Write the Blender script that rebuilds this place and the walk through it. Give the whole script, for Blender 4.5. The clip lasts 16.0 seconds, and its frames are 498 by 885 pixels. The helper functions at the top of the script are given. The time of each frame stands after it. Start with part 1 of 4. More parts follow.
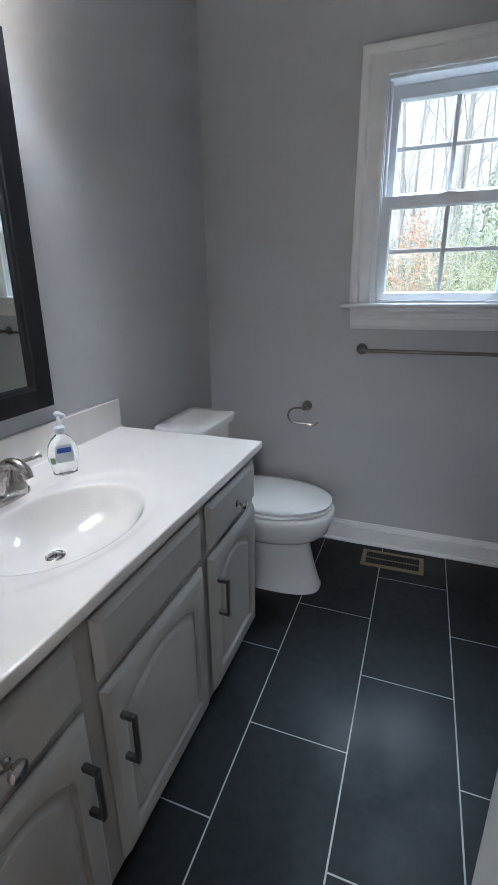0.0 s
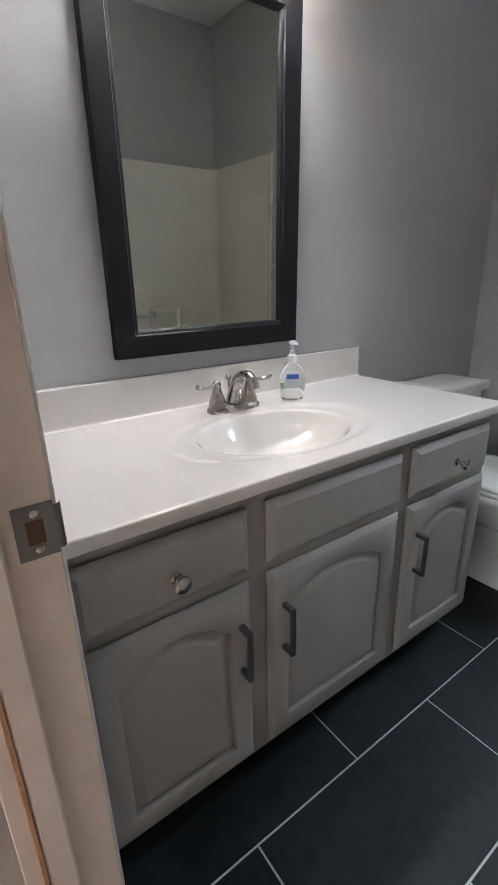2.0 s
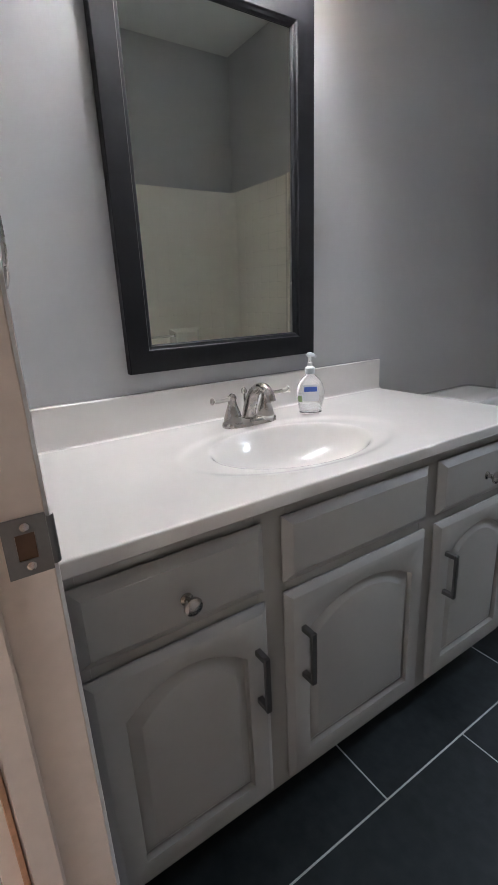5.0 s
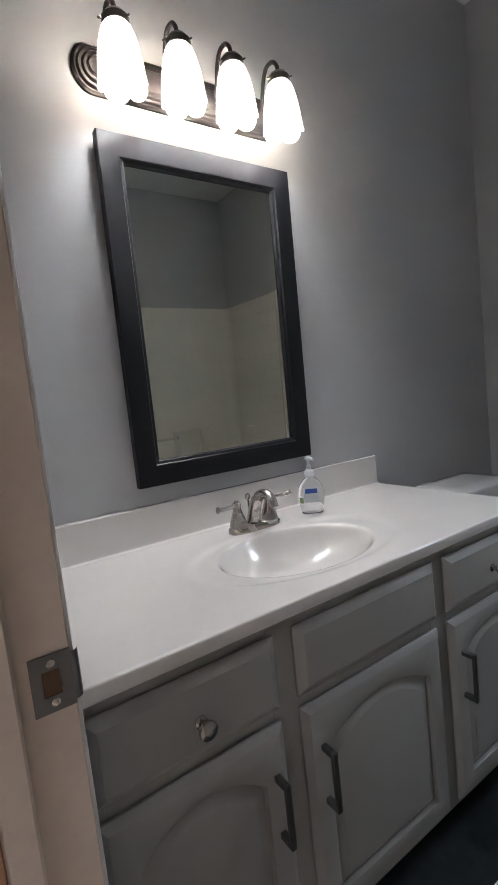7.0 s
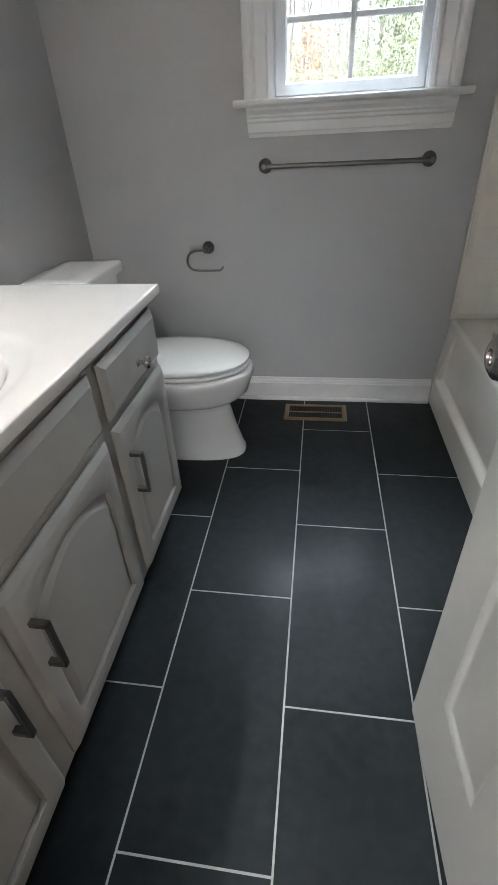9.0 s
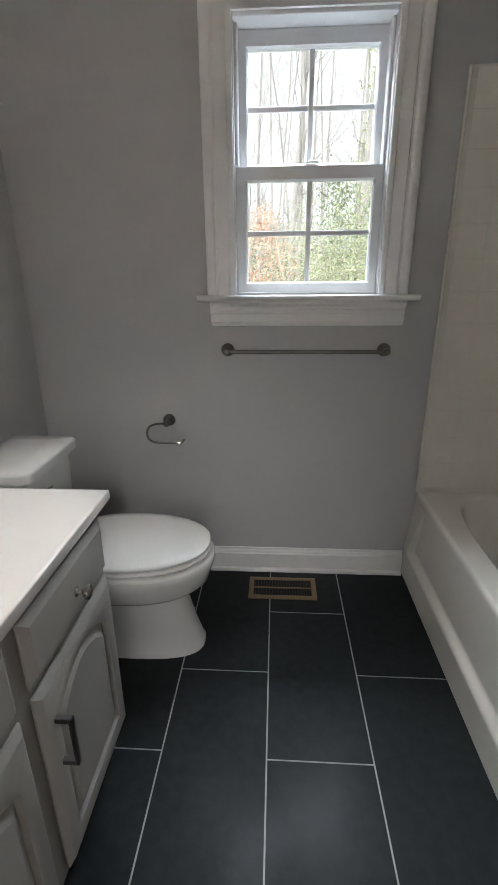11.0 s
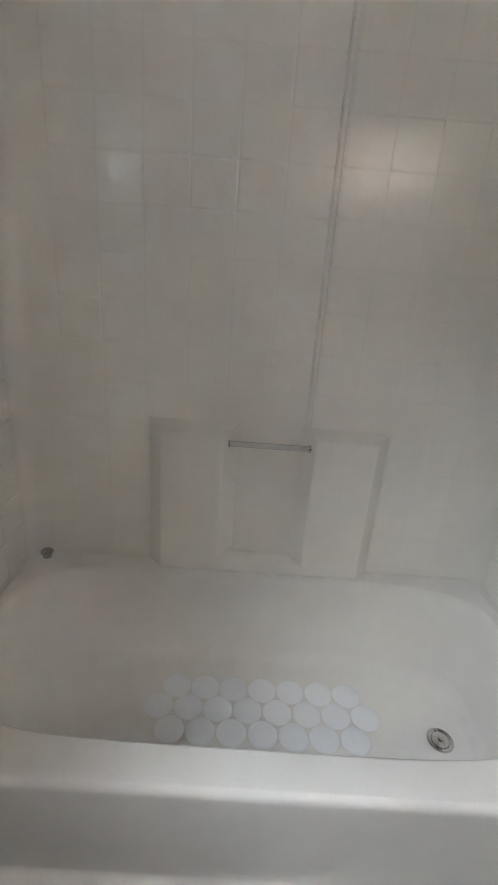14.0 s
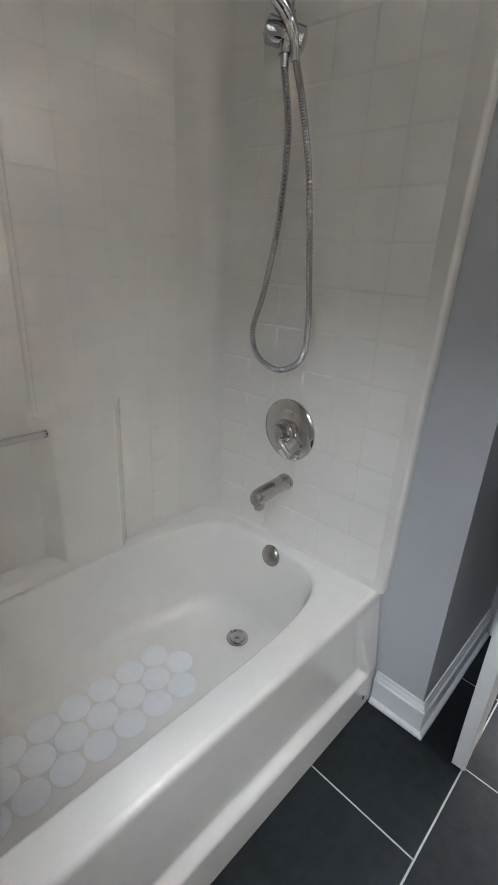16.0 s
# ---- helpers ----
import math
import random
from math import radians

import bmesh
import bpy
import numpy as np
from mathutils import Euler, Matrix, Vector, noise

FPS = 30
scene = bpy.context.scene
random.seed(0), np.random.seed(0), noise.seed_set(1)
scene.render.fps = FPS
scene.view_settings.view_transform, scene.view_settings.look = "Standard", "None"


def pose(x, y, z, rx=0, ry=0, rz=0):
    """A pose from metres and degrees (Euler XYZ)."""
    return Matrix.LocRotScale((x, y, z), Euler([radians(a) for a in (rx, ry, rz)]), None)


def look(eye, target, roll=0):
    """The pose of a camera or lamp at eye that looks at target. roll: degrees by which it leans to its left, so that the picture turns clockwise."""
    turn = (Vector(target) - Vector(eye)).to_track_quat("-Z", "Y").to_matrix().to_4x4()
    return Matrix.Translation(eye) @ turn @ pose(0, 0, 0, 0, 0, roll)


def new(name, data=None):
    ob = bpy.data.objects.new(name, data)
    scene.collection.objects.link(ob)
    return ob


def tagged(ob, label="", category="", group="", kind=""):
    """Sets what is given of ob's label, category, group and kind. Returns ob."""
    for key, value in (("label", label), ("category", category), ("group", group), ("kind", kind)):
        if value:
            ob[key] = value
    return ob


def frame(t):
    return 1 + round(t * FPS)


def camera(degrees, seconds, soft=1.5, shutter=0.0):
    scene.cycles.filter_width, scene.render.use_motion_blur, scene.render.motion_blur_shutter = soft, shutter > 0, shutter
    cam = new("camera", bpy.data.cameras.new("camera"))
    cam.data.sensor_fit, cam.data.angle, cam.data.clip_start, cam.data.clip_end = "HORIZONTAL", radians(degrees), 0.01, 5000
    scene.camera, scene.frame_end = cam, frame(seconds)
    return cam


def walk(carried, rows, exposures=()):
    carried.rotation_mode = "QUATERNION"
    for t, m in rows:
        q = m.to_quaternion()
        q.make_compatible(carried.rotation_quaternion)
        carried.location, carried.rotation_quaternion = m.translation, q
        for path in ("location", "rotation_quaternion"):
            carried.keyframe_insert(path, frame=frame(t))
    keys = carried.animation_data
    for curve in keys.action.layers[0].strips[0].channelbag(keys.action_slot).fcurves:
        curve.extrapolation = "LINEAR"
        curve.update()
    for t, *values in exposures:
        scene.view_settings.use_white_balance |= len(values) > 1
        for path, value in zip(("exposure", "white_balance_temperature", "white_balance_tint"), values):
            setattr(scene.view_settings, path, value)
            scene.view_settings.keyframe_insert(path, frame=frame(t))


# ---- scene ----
cam = camera(57.4, 16.0)
PATH = [
    (0, (1.059, -2.226, 1.297), (0.389, -0.452, 0.66), -0.7),
    (0.2, (1.071, -2.190, 1.280), (0.158, -0.539, 0.617), -0.0),
    (0.5, (1.094, -2.175, 1.25), (-0.103, -0.729, 0.561), 1.2),
    (1, (1.171, -2.211, 1.167), (-0.257, -0.995, 0.472), 0.8),
    (1.5, (1.199, -2.206, 1.149), (-0.314, -1.078, 0.487), -0.8),
    (2, (1.196, -2.198, 1.153), (-0.345, -1.108, 0.494), -1.4),
    (2.5, (1.19, -2.178, 1.147), (-0.365, -1.112, 0.479), -1.9),
    (3, (1.17, -2.173, 1.134), (-0.399, -1.133, 0.458), -2.3),
    (5.5, (1.183, -2.165, 1.125), (-0.475, -1.151, 0.654), -3.4),
    (6, (1.204, -2.173, 1.146), (-0.5, -1.171, 0.844), -4.3),
    (6.5, (1.227, -2.191, 1.185), (-0.501, -1.195, 1.046), -4.8),
    (7, (1.223, -2.189, 1.18), (-0.451, -1.11, 0.997), -6.2),
    (7.5, (1.199, -2.177, 1.158), (-0.176, -0.826, 0.624), -8.9),
    (7.7, (1.198, -2.138, 1.145), (0.209, -0.618, 0.301), -10.9),
    (7.9, (1.176, -2.110, 1.106), (0.604, -0.569, -0.033), -9.7),
    (8.1, (1.139, -2.092, 1.077), (0.725, -0.608, -0.198), -8.9),
    (10.3, (0.957, -2.043, 1.28), (0.722, -0.208, 0.519), -1.0),
    (10.5, (0.961, -2.024, 1.286), (0.731, -0.182, 0.542), -1.0),
    (11, (0.986, -1.824, 1.29), (0.873, 0.055, 0.614), -0.5),
    (11.5, (1.027, -1.568, 1.301), (1.425, 0.28, 0.647), 2.0),
    (12, (0.998, -1.265, 1.305), (1.968, 0.356, 0.649), 3.8),
    (12.5, (0.983, -1.057, 1.318), (2.408, 0.171, 0.638), 5.1),
    (13, (0.975, -0.888, 1.322), (2.679, -0.071, 0.668), 5.9),
    (13.5, (0.953, -0.759, 1.337), (2.769, -0.266, 0.659), 4.3),
    (14, (1.048, -0.678, 1.335), (2.918, -0.700, 0.626), 4.3),
    (14.5, (1.157, -0.614, 1.344), (2.945, -1.250, 0.713), 4.4),
    (15, (1.144, -0.510, 1.357), (2.687, -1.614, 0.728), 2.2),
    (15.5, (1.137, -0.449, 1.359), (2.507, -1.769, 0.741), 4.2),
    (16, (1.157, -0.442, 1.295), (2.431, -1.795, 0.558), 3.0),
]
EXPOSURES = [(0, 2.04, 5500, 8), (0.5, 1.99, 5850, 10), (1.5, 2.1, 6000, 11), (3, 2.14, 6000, 12), (5.5, 2.06, 5900, 12), (6, 1.76, 5950, 12), (6.5, 1.66, 5950, 12), (7, 1.64, 5900, 11), (7.5, 1.89, 5900, 10), (7.7, 2.15, 6050, 8), (8.1, 2.65, 5950, 7), (10.3, 1.95, 6350, 10), (11.5, 2.15, 6350, 10), (12, 2.35, 6600, 8), (12.5, 2.6, 6700, 7), (13, 2.5, 6450, 10), (13.5, 2.5, 6250, 12), (14, 2.5, 6200, 13), (14.5, 2.55, 6000, 14), (15, 2.56, 5850, 15), (16, 2.58, 6100, 13)]
walk(cam, [(t, look(eye, target, roll)) for t, eye, target, roll in PATH], EXPOSURES)

# lights' strengths
SKY, BULB_GLOW, SHADE_GLOW, SKYLIGHT, HALLLIGHT = 0.15, 84.0, 0.6, 52.0, 0.40

# ---- world and light ----
world = bpy.data.worlds.new("sky")
scene.world = world
world.use_nodes = True
wn = world.node_tree
sky = wn.nodes.new("ShaderNodeTexSky")
sky.sky_type, sky.sun_disc = "NISHITA", False
sky.sun_elevation, sky.sun_rotation = radians(55), radians(200)
sky.air_density, sky.dust_density, sky.ozone_density = 1.0, 6.0, 1.0
cloud = wn.nodes.new("ShaderNodeHueSaturation")
cloud.inputs["Saturation"].default_value, cloud.inputs["Value"].default_value = 0.12, 1.0
wn.links.new(sky.outputs[0], cloud.inputs["Color"])
wn.links.new(cloud.outputs[0], wn.nodes["Background"].inputs[0])
wn.nodes["Background"].inputs[1].default_value = SKY

sun = new("sun", bpy.data.lights.new("sun", "SUN"))
sun.data.energy, sun.data.angle, sun.data.color = 0.8, radians(25), (1.0, 0.97, 0.92)
sun.matrix_world = look((0, 0, 0), (-math.sin(radians(200)) * math.cos(radians(55)), -math.cos(radians(200)) * math.cos(radians(55)), -math.sin(radians(55))))


def area(name, size_x, size_y, energy, color, eye, target):
    ob = new(name, bpy.data.lights.new(name, "AREA"))
    ob.data.shape, ob.data.size, ob.data.size_y, ob.data.energy, ob.data.color = "RECTANGLE", size_x, size_y, energy, color
    ob.matrix_world = look(eye, target)
    return ob


# area lamp that stands in for the open sky above the bathroom window
area("sky_over_window", 1.3, 0.9, SKYLIGHT, (0.86, 0.93, 1.0), (1.098, 0.62, 2.72), (1.15, -0.6, 0.9))
# orange lamp added in the unseen hall to warm the door jamb
area("warm_hall_fill", 1.15, 1.35, HALLLIGHT, (1.0, 0.62, 0.36), (1.15, -3.84, 1.4), (1.15, 0, 1.3))

# ---- materials ----
def material(name, color, rough=0.5, metal=0.0, vary=0.06, scale=6.0, fine=60.0, bump=0.05, bump_scale=90.0, coat=0.0, per_piece=0.0, spread=0.15, spec=0.5):
    m = bpy.data.materials.new(name)
    m.use_nodes = True
    t = m.node_tree
    n, l = t.nodes, t.links
    b = n["Principled BSDF"]
    b.inputs["Roughness"].default_value = rough
    b.inputs["Metallic"].default_value = metal
    b.inputs["Coat Weight"].default_value = coat
    b.inputs["Coat Roughness"].default_value = 0.08
    b.inputs["Specular IOR Level"].default_value = spec
    co = n.new("ShaderNodeTexCoord")
    big, small = n.new("ShaderNodeTexNoise"), n.new("ShaderNodeTexNoise")
    big.inputs["Scale"].default_value, big.inputs["Detail"].default_value = scale, 4
    small.inputs["Scale"].default_value, small.inputs["Detail"].default_value = fine, 6
    l.new(co.outputs["Object"], big.inputs["Vector"])
    l.new(co.outputs["Object"], small.inputs["Vector"])
    add = n.new("ShaderNodeMath")
    add.operation = "ADD"
    l.new(big.outputs["Fac"], add.inputs[0])
    l.new(small.outputs["Fac"], add.inputs[1])
    level = n.new("ShaderNodeMapRange")
    level.inputs["From Min"].default_value, level.inputs["From Max"].default_value = 0.6, 1.4
    level.inputs["To Min"].default_value, level.inputs["To Max"].default_value = 1 - vary, 1 + vary
    l.new(add.outputs[0], level.inputs["Value"])
    last = level.outputs[0]
    if per_piece:
        info, piece, mul = n.new("ShaderNodeObjectInfo"), n.new("ShaderNodeMapRange"), n.new("ShaderNodeMath")
        piece.inputs["To Min"].default_value, piece.inputs["To Max"].default_value = 1 - per_piece, 1 + per_piece
        mul.operation = "MULTIPLY"
        l.new(info.outputs["Random"], piece.inputs["Value"])
        l.new(piece.outputs[0], mul.inputs[0])
        l.new(last, mul.inputs[1])
        last = mul.outputs[0]
    tint = n.new("ShaderNodeMix")
    tint.data_type, tint.blend_type = "RGBA", "MULTIPLY"
    tint.inputs["Factor"].default_value = 1
    tint.inputs["A"].default_value = (*color, 1)
    l.new(last, tint.inputs["B"])
    l.new(tint.outputs["Result"], b.inputs["Base Color"])
    r = n.new("ShaderNodeMapRange")
    r.inputs["From Min"].default_value, r.inputs["From Max"].default_value = 0.3, 0.7
    r.inputs["To Min"].default_value, r.inputs["To Max"].default_value = max(rough * (1 - spread), 0.02), min(rough * (1 + spread), 1)
    l.new(big.outputs["Fac"], r.inputs["Value"])
    l.new(r.outputs[0], b.inputs["Roughness"])
    if bump:
        relief, bn = n.new("ShaderNodeTexNoise"), n.new("ShaderNodeBump")
        relief.inputs["Scale"].default_value, relief.inputs["Detail"].default_value = bump_scale, 3
        l.new(co.outputs["Object"], relief.inputs["Vector"])
        bn.inputs["Strength"].default_value, bn.inputs["Distance"].default_value = bump, 0.004
        l.new(relief.outputs["Fac"], bn.inputs["Height"])
        l.new(bn.outputs[0], b.inputs["Normal"])
    return m


def glow(name, color, strength):
    m = bpy.data.materials.new(name)
    m.use_nodes = True
    b = m.node_tree.nodes["Principled BSDF"]
    b.inputs["Base Color"].default_value = (0.9, 0.88, 0.84, 1)
    b.inputs["Roughness"].default_value = 0.35
    b.inputs["Emission Color"].default_value = (*color, 1)
    b.inputs["Emission Strength"].default_value = strength
    return m


PAINT = material("grey wall paint", (0.505, 0.506, 0.510), 0.75, vary=0.02, scale=1.5, fine=25, bump=0.06, bump_scale=140, spec=0.2)
HALL = material("warm hall paint", (0.62, 0.52, 0.45), 0.6, vary=0.02, bump=0.05, bump_scale=140)
CEILING = material("white ceiling paint", (0.78, 0.78, 0.77), 0.8, vary=0.02, bump=0.12, bump_scale=160)
TRIM = material("white trim enamel", (0.80, 0.80, 0.79), 0.32, vary=0.02, scale=3, fine=30, bump=0.03, bump_scale=60)
# cream-white jamb paint, darkened and warmed to carry the dim hall light
JAMBPAINT = material("cream jamb enamel with warm hall light in it", (0.66, 0.56, 0.48), 0.42, vary=0.06, scale=5, fine=60, bump=0.08, bump_scale=50)
BAREWOOD = material("bare reddish wood edge", (0.42, 0.22, 0.12), 0.7, vary=0.3, scale=9, fine=80, bump=0.2, bump_scale=120)
DOORPAINT = material("white door enamel", (0.74, 0.73, 0.70), 0.38, vary=0.02, scale=3, fine=40, bump=0.05, bump_scale=70)
VINYL = material("white window vinyl", (0.72, 0.73, 0.74), 0.35, vary=0.01, bump=0.01)
SLATE = material("dark slate tile", (0.0155, 0.0195, 0.0215), 0.52, vary=0.5, scale=4, fine=30, bump=0.2, bump_scale=45, per_piece=0.12, spread=0.3, spec=0.26)
GROUT = material("pale grey grout", (0.48, 0.48, 0.47), 0.9, vary=0.12, scale=9, fine=120, bump=0.2, bump_scale=200)
CABINET = material("greige cabinet paint", (0.365, 0.350, 0.322), 0.38, vary=0.03, scale=4, fine=40, bump=0.04, bump_scale=80)
MARBLE = material("cultured marble", (0.76, 0.725, 0.69), 0.11, vary=0.025, scale=5, fine=14, bump=0.01, coat=0.5)
CERAMIC = material("white vitreous china", (0.80, 0.80, 0.78), 0.08, vary=0.01, bump=0.0, coat=0.5)
PLASTIC = material("white seat plastic", (0.79, 0.79, 0.77), 0.2, vary=0.01, bump=0.0)
FIBERGLASS = material("cream fibreglass gelcoat", (0.87, 0.832, 0.755), 0.06, vary=0.015, scale=2.5, fine=20, bump=0.02, bump_scale=70, coat=0.5)
TUBCOAT = material("white fibreglass gelcoat", (0.86, 0.828, 0.765), 0.06, vary=0.02, scale=2.5, fine=20, bump=0.012, bump_scale=40, coat=0.5)
TILECOAT = material("textured fibreglass tile relief", (0.87, 0.832, 0.755), 0.05, vary=0.015, scale=2.5, fine=20, bump=0.20, bump_scale=80)
NICKEL = material("brushed nickel", (0.50, 0.47, 0.44), 0.26, 1.0, vary=0.04, scale=20, fine=200, bump=0.03, bump_scale=300)
PEWTER = material("pewter pull", (0.20, 0.195, 0.19), 0.34, 1.0, vary=0.06, scale=20, fine=200, bump=0.03, bump_scale=300)
SATIN = material("satin nickel", (0.21, 0.195, 0.18), 0.32, 1.0, vary=0.03, scale=10, fine=40, bump=0.0)
CLEARBAR = material("clear acrylic bar", (0.86, 0.83, 0.78), 0.12, vary=0.01, bump=0.0, coat=0.4)
CHROME = material("polished chrome", (0.60, 0.59, 0.58), 0.07, 1.0, vary=0.01, bump=0.0)
HOSEMETAL = material("ribbed hose steel", (0.52, 0.51, 0.50), 0.22, 1.0, vary=0.02, bump=0.0)
BLACK = material("satin black wood frame", (0.010, 0.010, 0.012), 0.45, vary=0.15, scale=12, fine=90, bump=0.02, bump_scale=120, spec=0.28)
BRONZE = material("dark bronze lamp metal", (0.055, 0.046, 0.042), 0.42, 0.7, vary=0.12, scale=20, fine=120, bump=0.04, bump_scale=200)
VENTMETAL = material("brassy brown register enamel", (0.27, 0.20, 0.11), 0.42, 0.4, vary=0.15, scale=20, fine=150, bump=0.05, bump_scale=200)
DARK = material("dark duct", (0.01, 0.01, 0.01), 0.8, bump=0.0)
RUBBER = material("black rubber nozzle", (0.02, 0.02, 0.02), 0.6, bump=0.0)
STRIKEHOLE = material("bare wood mortise", (0.10, 0.055, 0.03), 0.8, vary=0.2, bump=0.1)
MATVINYL = material("translucent white bath mat vinyl", (0.90, 0.90, 0.89), 0.24, vary=0.03, bump=0.05, bump_scale=200)
LABELWHITE = material("white label", (0.72, 0.74, 0.76), 0.4, bump=0.0)
LABELBLUE = material("blue label print", (0.05, 0.11, 0.46), 0.4, bump=0.0)
LABELGREEN = material("green label print", (0.25, 0.36, 0.16), 0.4, bump=0.0)
BOTTLE = material("clear soap bottle", (0.95, 0.97, 0.97), 0.05, vary=0.02, bump=0.0)
BOTTLE.node_tree.nodes["Principled BSDF"].inputs["Transmission Weight"].default_value = 0.93
BOTTLE.node_tree.nodes["Principled BSDF"].inputs["IOR"].default_value = 1.33
CLEARBAR.node_tree.nodes["Principled BSDF"].inputs["Transmission Weight"].default_value = 0.25


def frosted(name, color, own):
    """Frosted glass that lets the bulb's light through."""
    m = bpy.data.materials.new(name)
    m.use_nodes = True
    n, l = m.node_tree.nodes, m.node_tree.links
    b = n["Principled BSDF"]
    b.inputs["Base Color"].default_value = (*color, 1)
    b.inputs["Roughness"].default_value = 0.3
    b.inputs["Emission Color"].default_value = (*color, 1)
    b.inputs["Emission Strength"].default_value = own
    veil, mix = n.new("ShaderNodeBsdfTranslucent"), n.new("ShaderNodeMixShader")
    veil.inputs["Color"].default_value = (*color, 1)
    mix.inputs[0].default_value = 0.62
    l.new(b.outputs[0], mix.inputs[1])
    l.new(veil.outputs[0], mix.inputs[2])
    l.new(mix.outputs[0], n["Material Output"].inputs[0])
    return m


BULB = glow("lit bulb glass", (1.0, 0.965, 0.92), BULB_GLOW)
SHADE = frosted("lit frosted glass", (0.97, 0.92, 0.86), SHADE_GLOW)
MIRROR = material("mirror silver", (0.84, 0.86, 0.79), 0.015, 1.0, vary=0.0, bump=0.0, spread=0)
GLASS = bpy.data.materials.new("window glass")
GLASS.use_nodes = True
gt = GLASS.node_tree
gt.nodes.remove(gt.nodes["Principled BSDF"])
clear, shine, fres, mixg = gt.nodes.new("ShaderNodeBsdfTransparent"), gt.nodes.new("ShaderNodeBsdfGlossy"), gt.nodes.new("ShaderNodeFresnel"), gt.nodes.new("ShaderNodeMixShader")
clear.inputs[0].default_value = (0.94, 0.96, 0.95, 1)
shine.inputs["Roughness"].default_value = 0.01
fres.inputs["IOR"].default_value = 1.35
gt.links.new(fres.outputs[0], mixg.inputs[0])
gt.links.new(clear.outputs[0], mixg.inputs[1])
gt.links.new(shine.outputs[0], mixg.inputs[2])
gt.links.new(mixg.outputs[0], gt.nodes["Material Output"].inputs[0])
BARK = material("grey bark", (0.30, 0.28, 0.265), 0.9, vary=0.3, scale=4, fine=30, bump=0.5, bump_scale=20)
NEEDLES = material("evergreen needles", (0.16, 0.19, 0.12), 0.7, vary=0.4, scale=2, fine=9, bump=0.0)
BEECH = material("dry copper leaves", (0.44, 0.27, 0.18), 0.7, vary=0.35, scale=3, fine=11, bump=0.0)
TWIG = material("pale bare twigs", (0.42, 0.39, 0.32), 0.85, vary=0.25, scale=5, fine=20, bump=0.0)
SHRUBLEAF = material("pale shrub leaves", (0.26, 0.29, 0.16), 0.7, vary=0.4, scale=3, fine=9, bump=0.0)
LITTER = material("leaf litter and grass", (0.075, 0.075, 0.04), 0.95, vary=0.45, scale=0.6, fine=7, bump=0.4, bump_scale=8)
CARPET = material("beige carpet", (0.42, 0.34, 0.27), 0.95, vary=0.12, scale=8, fine=150, bump=0.5, bump_scale=300)


# ---- mesh helpers ----
def part(name, bm, mat, parent=None, label="", angle=35, smooth=True, recalc=True):
    if recalc:
        bmesh.ops.recalc_face_normals(bm, faces=bm.faces)
    me = bpy.data.meshes.new(name)
    bm.to_mesh(me)
    bm.free()
    me.materials.append(mat)
    if smooth:
        me.shade_smooth()
        me.set_sharp_from_angle(angle=radians(angle))
    ob = new(name, me)
    if parent:
        ob.parent = parent
    if label:
        ob["label"] = label
    return ob


def thing(name, label, category, x=0, y=0, z=0, group="", kind=""):
    ob = new(name)
    ob.empty_display_size = 0.05
    ob.matrix_basis = pose(x, y, z)
    return tagged(ob, label, category, group, kind)


def box(bm, x0, x1, y0, y1, z0, z1, bevel=0.0, seg=1):
    made = bmesh.ops.create_cube(bm, size=1, matrix=Matrix.LocRotScale(((x0 + x1) / 2, (y0 + y1) / 2, (z0 + z1) / 2), None, (abs(x1 - x0), abs(y1 - y0), abs(z1 - z0))))
    if bevel:
        edges = {e for v in made["verts"] for e in v.link_edges}
        bmesh.ops.bevel(bm, geom=list(edges), offset=bevel, segments=seg, affect="EDGES", profile=0.5)
    return bm


def boxes(*rows, bevel=0.0):
    bm = bmesh.new()
    for r in rows:
        box(bm, *r, bevel=bevel)
    return bm


def stack(bm, loops, first=True, last=True, closed=True):
    """Quads between loops of equal length, with the ends filled."""
    made = [[bm.verts.new(p) for p in loop] for loop in loops]
    n = len(made[0])
    for a, b in zip(made, made[1:]):
        for i in range(n if closed else n - 1):
            j = (i + 1) % n
            bm.faces.new((a[i], a[j], b[j], b[i]))
    if first:
        bm.faces.new(made[0][::-1])
    if last:
        bm.faces.new(made[-1])
    return bm


def tube(bm, points, radius, sides=12, closed=False, squash=1.0):
    """A round bar along points; radius is one number or one for each point."""
    pts = [Vector(p) for p in points]
    radii = radius if isinstance(radius, (list, tuple)) else [radius] * len(pts)
    loops, side = [], None
    for i, p in enumerate(pts):
        ahead = (pts[(i + 1) % len(pts)] if closed or i + 1 < len(pts) else p) - (pts[i - 1] if closed or i else p)
        ahead.normalize()
        if side is None:
            side = ahead.orthogonal().normalized()
        side = (side - ahead * side.dot(ahead)).normalized()
        up = ahead.cross(side)
        loops.append([p + radii[i] * (math.cos(a) * side + squash * math.sin(a) * up) for a in (2 * math.pi * k / sides for k in range(sides))])
    if closed:
        loops.append(loops[0])
        stack(bm, loops, False, False)
        bmesh.ops.remove_doubles(bm, verts=bm.verts, dist=1e-6)
        return bm
    return stack(bm, loops)


def curve(points, steps=8):
    """Points on a smooth curve through the given ones."""
    p = [Vector(q) for q in points]
    p = [2 * p[0] - p[1]] + p + [2 * p[-1] - p[-2]]
    out = []
    for i in range(1, len(p) - 2):
        for k in range(steps):
            t = k / steps
            a, b, c, d = p[i - 1:i + 3]
            out.append(0.5 * (2 * b + (c - a) * t + (2 * a - 5 * b + 4 * c - d) * t * t + (3 * b - a - 3 * c + d) * t ** 3))
    return out + [p[-2]]


